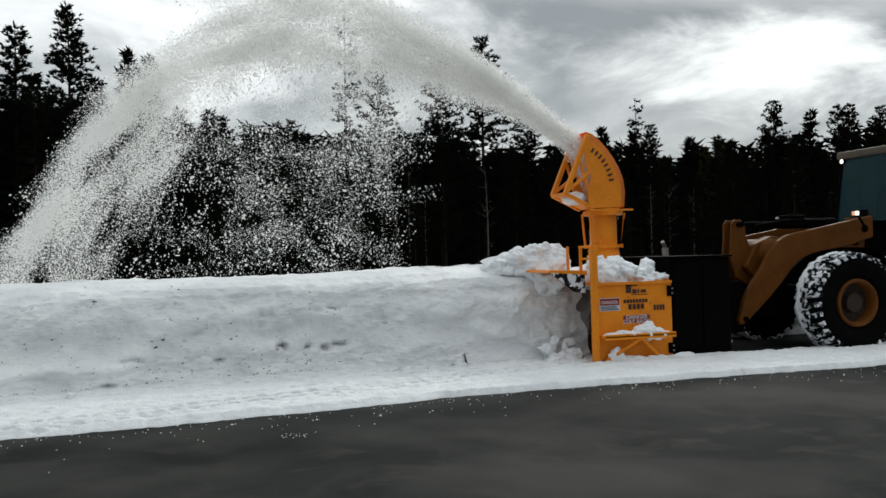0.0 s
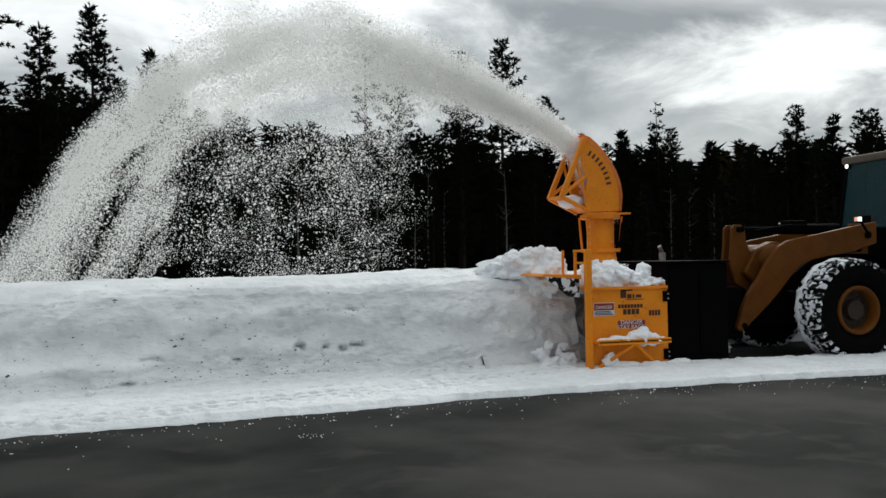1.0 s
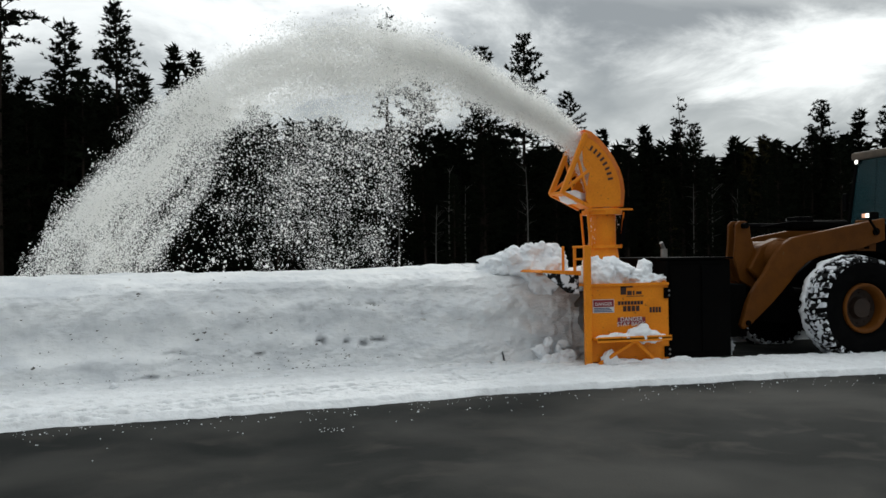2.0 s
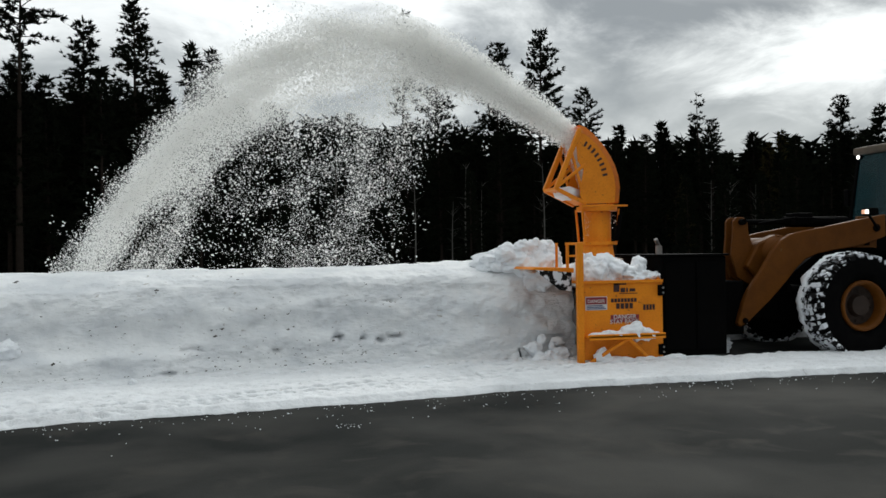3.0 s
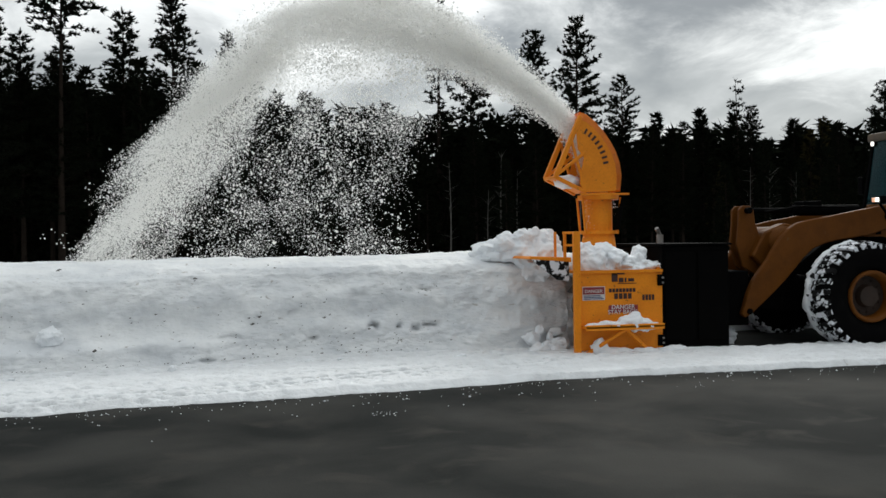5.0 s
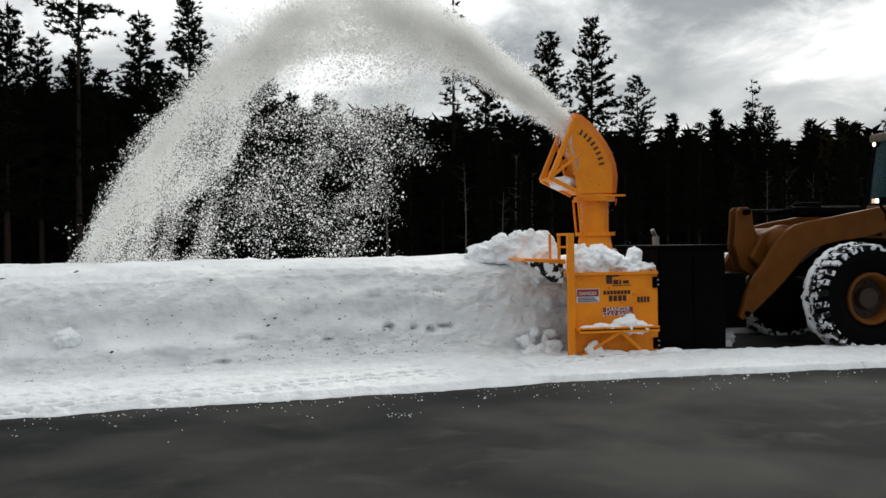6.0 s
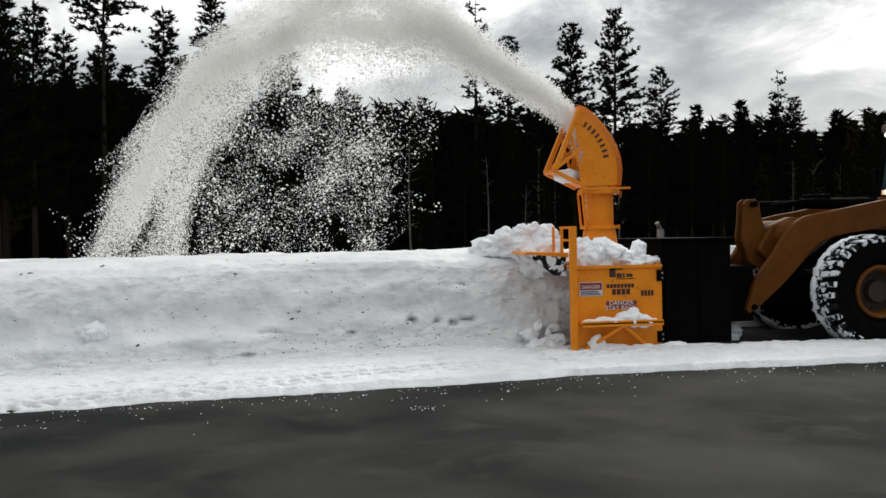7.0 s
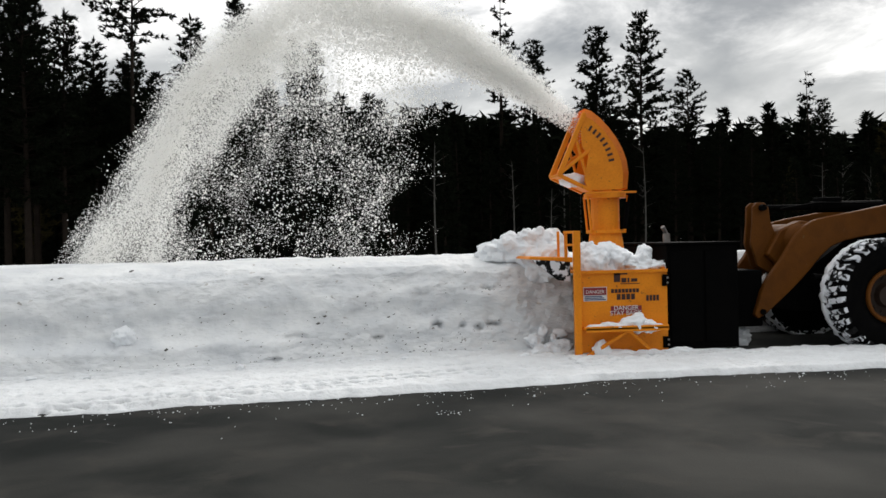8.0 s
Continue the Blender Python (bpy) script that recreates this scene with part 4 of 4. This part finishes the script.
def tuft(p, d, size, blades, rng, verts, faces):
    for _ in range(blades):
        e = Vector((d[0] + rng.gauss(0, 0.75), d[1] + rng.gauss(0, 0.75), d[2] + rng.gauss(0.15, 0.6))).normalized() * size * rng.uniform(0.6, 1.25)
        s = Vector((rng.gauss(0, 1), rng.gauss(0, 1), rng.gauss(0, 1))).normalized() * size * 0.24
        b = len(verts)
        m = Vector(p)
        verts += [tuple(m + s), tuple(m + e), tuple(m - s)]
        faces.append((b, b + 1, b + 2))



def conifer(seed, height, clear, width, form, density, mat, label, bark=None, drop=0.0, tuft_size=0.20, blades=8, gap=0.115):
    """A conifer: clear is the bare share of its trunk, form the power of its taper."""
    rng = random.Random(seed)
    t = thing("pine_tree", 0, 0, 0, label, "tree", "trees of the wood")
    v, f = [], []
    lean = (rng.uniform(-0.02, 0.02) * height, rng.uniform(-0.02, 0.02) * height)
    axis = [(lean[0] * k * k, lean[1] * k * k, height * k) for k in np.linspace(0, 1, 9)]
    r0 = 0.011 * height + 0.02
    tube(axis, [r0 * (1 - 0.93 * k) for k in np.linspace(0, 1, 9)], 7, v, f)
    leaves, lf = [], []
    z = height * clear
    while z < height * 0.985:
        k = (z - height * clear) / (height * (1 - clear))
        reach = width * (min(1.0, 0.45 + 2.6 * k) if form < 1 else 1.0) * (1 - k) ** form + 0.14
        c = (lean[0] * (z / height) ** 2, lean[1] * (z / height) ** 2, z)
        for _ in range(rng.choice((4, 5, 6))):
            if rng.random() > density:
                continue
            a = rng.uniform(0, 2 * math.pi)
            L_ = reach * rng.uniform(0.55, 1.15)
            rise = rng.uniform(-0.15, 0.35) - drop + 0.3 * k
            end = (c[0] + L_ * math.cos(a), c[1] + L_ * math.sin(a), z + L_ * rise)
            limb(c, end, 0.012 + 0.012 * L_, v, f)
            n = max(2, int(L_ / gap))
            for i in range(n):
                q = 0.25 + 0.78 * (i + rng.random()) / n
                p = [c[j] + (end[j] - c[j]) * q + rng.gauss(0, 0.05) for j in range(3)]
                tuft(p, (math.cos(a), math.sin(a), rise + 0.1), tuft_size, blades, rng, leaves, lf)
        z += rng.uniform(0.9, 1.75) * gap
    for _ in range(int(height * clear * 2.2)):
        z = rng.uniform(height * clear * 0.3, height * max(clear, 0.02))
        a = rng.uniform(0, 2 * math.pi)
        limb((0, 0, z), (rng.uniform(0.3, 0.9) * math.cos(a), rng.uniform(0.3, 0.9) * math.sin(a), z + rng.uniform(-0.3, 0.2)), 0.012, v, f)
    tuft((lean[0], lean[1], height * 0.985), (0, 0, 1), 0.3, 6, rng, leaves, lf)
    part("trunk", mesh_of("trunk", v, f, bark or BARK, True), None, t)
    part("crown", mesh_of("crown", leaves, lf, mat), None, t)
    return t


def snag(seed, height):
    """A thin bare trunk with a few dead limbs."""
    rng = random.Random(seed)
    v, f = [], []
    lean = rng.uniform(-0.05, 0.05) * height
    tube([(lean * k * k, 0.1 * math.sin(3 * k), height * k) for k in np.linspace(0, 1, 8)], [0.065 * (1 - 0.85 * k) for k in np.linspace(0, 1, 8)], 6, v, f)
    for _ in range(14):
        z = rng.uniform(0.35, 0.97) * height
        a = rng.uniform(0, 2 * math.pi)
        x = lean * (z / height) ** 2
        limb((x, 0, z), (x + 0.7 * math.cos(a), 0.7 * math.sin(a), z + rng.uniform(0.1, 0.7)), 0.016, v, f)
    t = thing("bare_tree", 0, 0, 0, "thin bare grey tree at the wood's edge", "tree", "bare trees of the wood")
    part("trunk", mesh_of("trunk", v, f, GREY_BARK, True), None, t)
    return t


def build_wood():
    rng = random.Random(21)
    dark = "dark green pine with a ragged crown"
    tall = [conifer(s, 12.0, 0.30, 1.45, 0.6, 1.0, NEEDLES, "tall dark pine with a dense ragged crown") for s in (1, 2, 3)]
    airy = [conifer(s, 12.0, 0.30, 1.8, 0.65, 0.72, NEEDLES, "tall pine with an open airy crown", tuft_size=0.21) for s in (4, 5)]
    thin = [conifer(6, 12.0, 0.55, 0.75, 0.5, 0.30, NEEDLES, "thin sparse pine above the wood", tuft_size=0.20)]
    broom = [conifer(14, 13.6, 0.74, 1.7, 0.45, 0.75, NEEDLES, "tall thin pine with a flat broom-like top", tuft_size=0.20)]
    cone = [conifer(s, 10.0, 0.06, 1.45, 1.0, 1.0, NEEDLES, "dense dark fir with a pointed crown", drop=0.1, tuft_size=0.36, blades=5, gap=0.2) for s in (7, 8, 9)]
    olive = [conifer(10, 10.0, 0.25, 1.5, 0.8, 0.7, DRY_NEEDLES, "olive-brown pine at the wood's edge", tuft_size=0.34, blades=5, gap=0.2)]
    bare = [snag(s, 7.0) for s in (11, 12, 13)]
    used = set()

    def put(kinds, x, y, h, base):
        src = rng.choice(kinds)
        m = pose(x, y, -0.02, 0, 0, rng.uniform(0, 360)) @ Matrix.Scale(h / base, 4)
        if src.name not in used:
            used.add(src.name)
            src.matrix_basis = m
        else:
            copy_thing(src, m @ Matrix.Diagonal((1 / src.scale.x, 1 / src.scale.y, 1 / src.scale.z, 1)))

    left_pines = (
        (tall, 12, -6.3, 41.5, 12.2), (tall, 12, -4.2, 41.8, 13.2), (cone, 10, -2.05, 46.0, 12.5), (cone, 10, -1.2, 50.0, 13.1),
        (broom, 13.6, -8.0, 37.1, 13.6), (tall, 12, -8.1, 37.6, 10.0), (tall, 12, -11.1, 34.3, 12.6), (tall, 12, -12.4, 36.0, 12.4), (tall, 12, -10.2, 35.6, 11.0), (tall, 12, -9.5, 37.6, 10.4), (tall, 12, -11.7, 37.2, 12.2), (tall, 12, -8.8, 39.2, 9.8), (tall, 12, -13.2, 34.0, 12.6), (cone, 10, -7.4, 39.6, 9.4), (cone, 10, -5.4, 40.0, 9.8), (cone, 10, -3.2, 43.0, 10.4))
    right_pines = (
        (thin, 12, 9.15, 49.2, 15.4), (airy, 12, 13.6, 46.0, 12.9), (airy, 12, 15.1, 43.4, 13.1), (airy, 12, 18.8, 46.3, 10.8), (airy, 12, 10.4, 46.9, 12.4),
        (cone, 10, 22.8, 51.1, 9.5), (cone, 10, 25.1, 50.0, 9.6), (thin, 12, 26.1, 47.2, 10.9), (airy, 12, 32.9, 44.1, 10.3),
        (cone, 10, 36.3, 45.3, 10.1), (thin, 12, 39.0, 45.6, 9.1), (airy, 12, 37.3, 40.5, 9.5), (olive, 10, 32.1, 48.3, 8.9), (olive, 10, 28.5, 44.0, 7.6), (olive, 10, 23.2, 44.0, 5.8))
    for kinds, base, x, y, h in left_pines + right_pines:
        put(kinds, x, y, h, base)
    # the edge of the wood, row behind row
    for row, (dist, step) in enumerate(((43, 1.8), (47, 1.55), (53, 1.4))):
        a = -27.0
        while a < 50.0:
            d = dist + rng.uniform(-2, 2)
            x, y = d * math.sin(radians(a)), d * math.cos(radians(a))
            side = min(1, max(0, (a + 6) / 30))
            h = (9.6 - 2.45 * side) * d / 46 * rng.uniform(0.78, 1.06)
            pick = rng.random()
            if pick < 0.72:
                put(cone, x, y, h, 10)
            elif pick < 0.88:
                put(tall, x, y, h * 1.02, 12)
            else:
                put(olive if rng.random() < 0.3 else airy, x, y, h, 10)
            a += math.degrees(step / d) * rng.uniform(0.7, 1.4)
    for x, y, h in ((10.6, 41.0, 6.0), (11.5, 41.4, 5.2), (8.0, 40.6, 5.5), (9.7, 40.0, 4.2), (22.4, 39.5, 5.2), (23.2, 39.0, 5.4), (25.0, 40.0, 5.0), (29.5, 38.0, 7.4), (33.0, 38.0, 6.0), (4.5, 40.5, 6.4), (14.0, 40.0, 6.0)):
        put(bare, x, y, h, 7.0)


build_wood()


def build_far_wood():
    """The wood goes on behind its edge: many small conifers joined, too many to count."""
    rng = np.random.default_rng(5)
    protos = []
    for s in range(3):
        r2 = random.Random(50 + s)
        v, f = [], []
        tube([(0, 0, 0), (0, 0, 1)], [0.012, 0.002], 5, v, f)
        for i in range(420):
            z = 0.03 + 0.95 * r2.random()
            reach = 0.19 * (1 - z) + 0.015
            a, q = r2.uniform(0, 6.283), math.sqrt(r2.random())
            tuft((reach * q * math.cos(a), reach * q * math.sin(a), z), (math.cos(a), math.sin(a), 0.1), 0.085, 1, r2, v, f)
        protos.append((np.array(v), f))
    verts, faces = [], []
    count = 0
    for i in range(380):
        a = radians(rng.uniform(-32, 56))
        d = rng.uniform(60, 85)
        side = min(1, max(0, (math.degrees(a) + 6) / 30))
        h = (9.3 - 2.3 * side) * d / 48 * rng.uniform(0.75, 1.0)
        v, f = protos[i % 3]
        c, s = math.cos(i * 1.7), math.sin(i * 1.7)
        w = np.stack([v[:, 0] * c - v[:, 1] * s, v[:, 0] * s + v[:, 1] * c, v[:, 2]], 1) * (h * 1.25, h * 1.25, h) + (d * math.sin(a), d * math.cos(a), 0)
        verts.append(w)
        faces += [tuple(j + count for j in q) for q in f]
        count += len(v)
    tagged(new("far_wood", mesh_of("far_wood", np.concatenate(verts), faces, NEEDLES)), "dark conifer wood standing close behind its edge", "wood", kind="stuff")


build_far_wood()


# ---- the thrown snow ----
def flake_cloud(name, n, length, thick, small, large, chunks, chunk, mat, seed):
    """Loose flakes of snow, drawn out in a soft streak: n thin chips, and some chunky crumbs of at most that radius."""
    rng = np.random.default_rng(seed)
    reach = np.array((length * 2.0, min(thick * 1.5, 0.17), min(thick * 1.5, 0.17)))

    def scatter(count):
        c = np.clip(rng.normal(0, 1, (count, 3)) * (length, thick, thick), -reach, reach) * rng.uniform(0.75, 1.0, (count, 1))
        # the streak must pass through the chute's tube
        c[:, 1:] *= np.minimum(1, 0.2 / np.maximum(np.hypot(c[:, 1], c[:, 2]), 0.01))[:, None] * rng.uniform(0.9, 1.0, (count, 1))
        return c

    c = scatter(n)
    r = rng.uniform(small, large, (n, 1, 1))
    verts = [(c[:, None, :] + rng.normal(0, 0.75, (n, 3, 3)) * r).reshape(-1, 3)]
    faces = np.arange(3 * n).reshape(-1, 3).tolist()
    if chunks:
        cc = rng.uniform(-1, 1, (chunks, 3)) * reach * (1, 0.85, 0.85)
        rr = 0.006 + (chunk - 0.006) * rng.random((chunks, 1, 1)) ** 1.6 * np.ones((chunks, 6, 1)) * rng.uniform(0.45, 1.35, (chunks, 6, 1))
        octa = np.array(((1, 0, 0), (0, 1, 0), (-1, 0, 0), (0, -1, 0), (0, 0, 1), (0, 0, -1)), float)
        stretch = rng.uniform(0.55, 1.3, (chunks, 1, 3))
        verts.append((cc[:, None, :] + (octa[None] + rng.normal(0, 0.2, (chunks, 6, 3))) * stretch * rr).reshape(-1, 3))
        for i in range(chunks):
            b = 3 * n + 6 * i
            for k in range(4):
                m = (k + 1) % 4
                faces += [(b + k, b + m, b + 4), (b + m, b + k, b + 5)]
    return mesh_of(name, np.concatenate(verts), faces, mat)


def flight(start, speed, angle, side, drag):
    """The way of a streak from the chute's mouth to the snow: rows of seconds, place and slope."""
    p = np.array(start, float)
    v = speed * np.array((-math.cos(angle) * math.cos(side), math.cos(angle) * math.sin(side), math.sin(angle)))
    t, out, dt = 0.0, [], 0.01
    while p[2] > 1.0 and t < 4:
        out.append((t, p.copy(), math.atan2(v[2], -v[0])))
        v = v + dt * (np.array((0, 0, -9.81)) - drag * np.linalg.norm(v) * v)
        p = p + dt * v
        t += dt
    return out


# how hard and how steeply the blower throws, by the second of the throw
THROW_TIMES = (-2.0, -0.9, 0.1, 1.1, 2.6, 3.6, 5.1, 6.0, 7.1, 8.0)
THROW_SPEEDS = (12.6, 12.5, 11.9, 11.0, 10.5, 10.6, 10.6, 10.95, 11.25, 11.4)
THROW_ANGLES = (45, 46, 42.5, 41.5, 44, 46.5, 48.5, 47.5, 45.5, 45.5)
LIP_X, LIP_Z = 7.10, 3.88
streaks = []


def build_spray():
    rng = random.Random(77)
    mist = [flake_cloud("snow_streak", 1500, 0.50, 0.15, 0.008, 0.018, 4, 0.018, MIST, s) for s in range(10)]
    haze = [flake_cloud("snow_haze", 420, 0.48, 0.18, 0.007, 0.015, 6, 0.018, MIST, 40 + s) for s in range(8)]
    crumbs = [flake_cloud("crumb_streak", 24, 0.45, 0.15, 0.006, 0.014, 46, 0.027, FLAKES, 20 + s) for s in range(14)]
    for kind, meshes, every, name, label in (
            ("mist", mist, 0.0076, "snow_streak", "streak of fine white snow thrown from the chute"),
            ("haze", haze, 0.0105, "snow_haze", "thin haze of powder snow drifting from the chute"),
            ("crumbs", crumbs, 0.0058, "crumb_streak", "loose streak of snow crumbs flying from the chute")):
        t = -2.0
        while t < 7.95:
            ob = tagged(new(name, rng.choice(meshes)), label, "snow", "thrown snow " + kind, "stuff")
            k = rng.random()
            # the paddles throw in pulses
            beat = math.sin(2 * math.pi * 8.3 * t) + 0.6 * math.sin(2 * math.pi * 5.1 * t + 1)
            speed = float(np.interp(t, THROW_TIMES, THROW_SPEEDS)) * (1 + 0.004 * beat)
            steep = float(np.interp(t, THROW_TIMES, THROW_ANGLES)) + 0.9 * beat
            if kind == "mist":
                drag, angle, tumble = 0.046 * math.exp(0.65 * k ** 2.2), steep + 1.5 - 14.5 * rng.random() ** 1.25, rng.uniform(-0.25, 0.25)
            elif kind == "haze":
                drag, angle, tumble = 0.066 * math.exp(1.75 * k), steep - rng.uniform(0, 13), rng.uniform(-1.4, 1.4)
            else:
                drag, angle, tumble = 0.044 * math.exp(2.1 * k), steep - rng.uniform(-1.5, 13), rng.uniform(-1.5, 1.5)
            streaks.append((ob, t, speed, radians(angle), radians(rng.gauss(20, 1.6)), drag, rng.uniform(-180, 180), tumble))
            t += every * rng.uniform(0.7, 1.3)


build_spray()


# ---- movement ----
def along(position, slope, twist):
    """A pose whose length lies along the flight; slope in radians above the way ahead."""
    return Matrix.Translation(position) @ pose(0, 0, 0, 0, math.degrees(slope), 0) @ pose(0, 0, 0, twist, 0, 0)


def motions():
    rows = [(t, pose(-s, 0, 0)) for t, s in TRAVEL]
    for ob in (blower, loader, *riding):
        walk(ob, rows)
    for w in loader_wheels:
        p = w.location.copy()
        walk(w, [(t, Matrix.Translation(p) @ pose(0, 0, 0, 0, -math.degrees(s / 0.88), 0)) for t, s in TRAVEL])
    # each slab of the bank sinks into the blower's mouth and rides on inside it
    for ob, x in slices:
        out = []
        for i in range(33):
            t = i * 0.25
            s = travelled(t)
            reach = (s + x) - 6.92
            sink = -0.75 * min(1, max(0, reach / 0.35))
            push = min(0, (7.4 - s) - x)
            out.append((t, pose(push, 0, sink)))
        walk(ob, out)
    # each streak waits in the housing, climbs the chute, flies, tumbles and drops into the snow behind the bank
    for ob, t0, speed, angle, side, drag, twist, tumble in streaks:
        s0 = travelled(t0) if t0 > 0 else t0 * 0.45
        fly = flight((LIP_X - s0, MID, LIP_Z), speed, angle, side, drag)

        def at(t):
            """The streak's pose at a moment of the clip."""
            dt = t - t0
            if dt < -0.30:
                return along((7.59 - travelled(t), MID, 0.75), math.pi / 2, twist)
            if dt < 0:
                z = float(np.interp(dt, (-0.30, -0.14, -0.05, 0.0), (0.75, 1.4, 2.55, LIP_Z)))
                x = float(np.interp(dt, (-0.30, -0.14, -0.05, 0.0), (7.59, 7.59, 7.59, LIP_X)))
                bend = float(np.interp(dt, (-0.05, 0.0), (math.pi / 2, angle)))
                return along((x - s0, MID, z), bend, twist)
            i = min(int(round(dt / 0.01)), len(fly) - 1)
            _, p, slope = fly[i]
            turn = tumble * min(1.0, max(0.0, (dt - 0.10) / 0.75))
            if dt > len(fly) * 0.01:
                p = (p[0], p[1], 0.5)
            return along(p, slope + turn, twist)

        land = t0 + len(fly) * 0.01
        stops = [0.0, 8.0] + [t for t in (2.0, 4.5, 6.5) if t < t0 - 0.3]
        stops += [t0 + d for d in (-0.30, -0.14, -0.05, 0.0, 0.08)] + list(np.arange(t0 + 0.2, land - 0.08, 0.22)) + [land - 0.01, land + 0.1]
        stops = sorted({round(t * FPS) / FPS for t in stops if 0 <= t <= 8.0})
        walk(ob, [(t, at(t)) for t in stops])


motions()
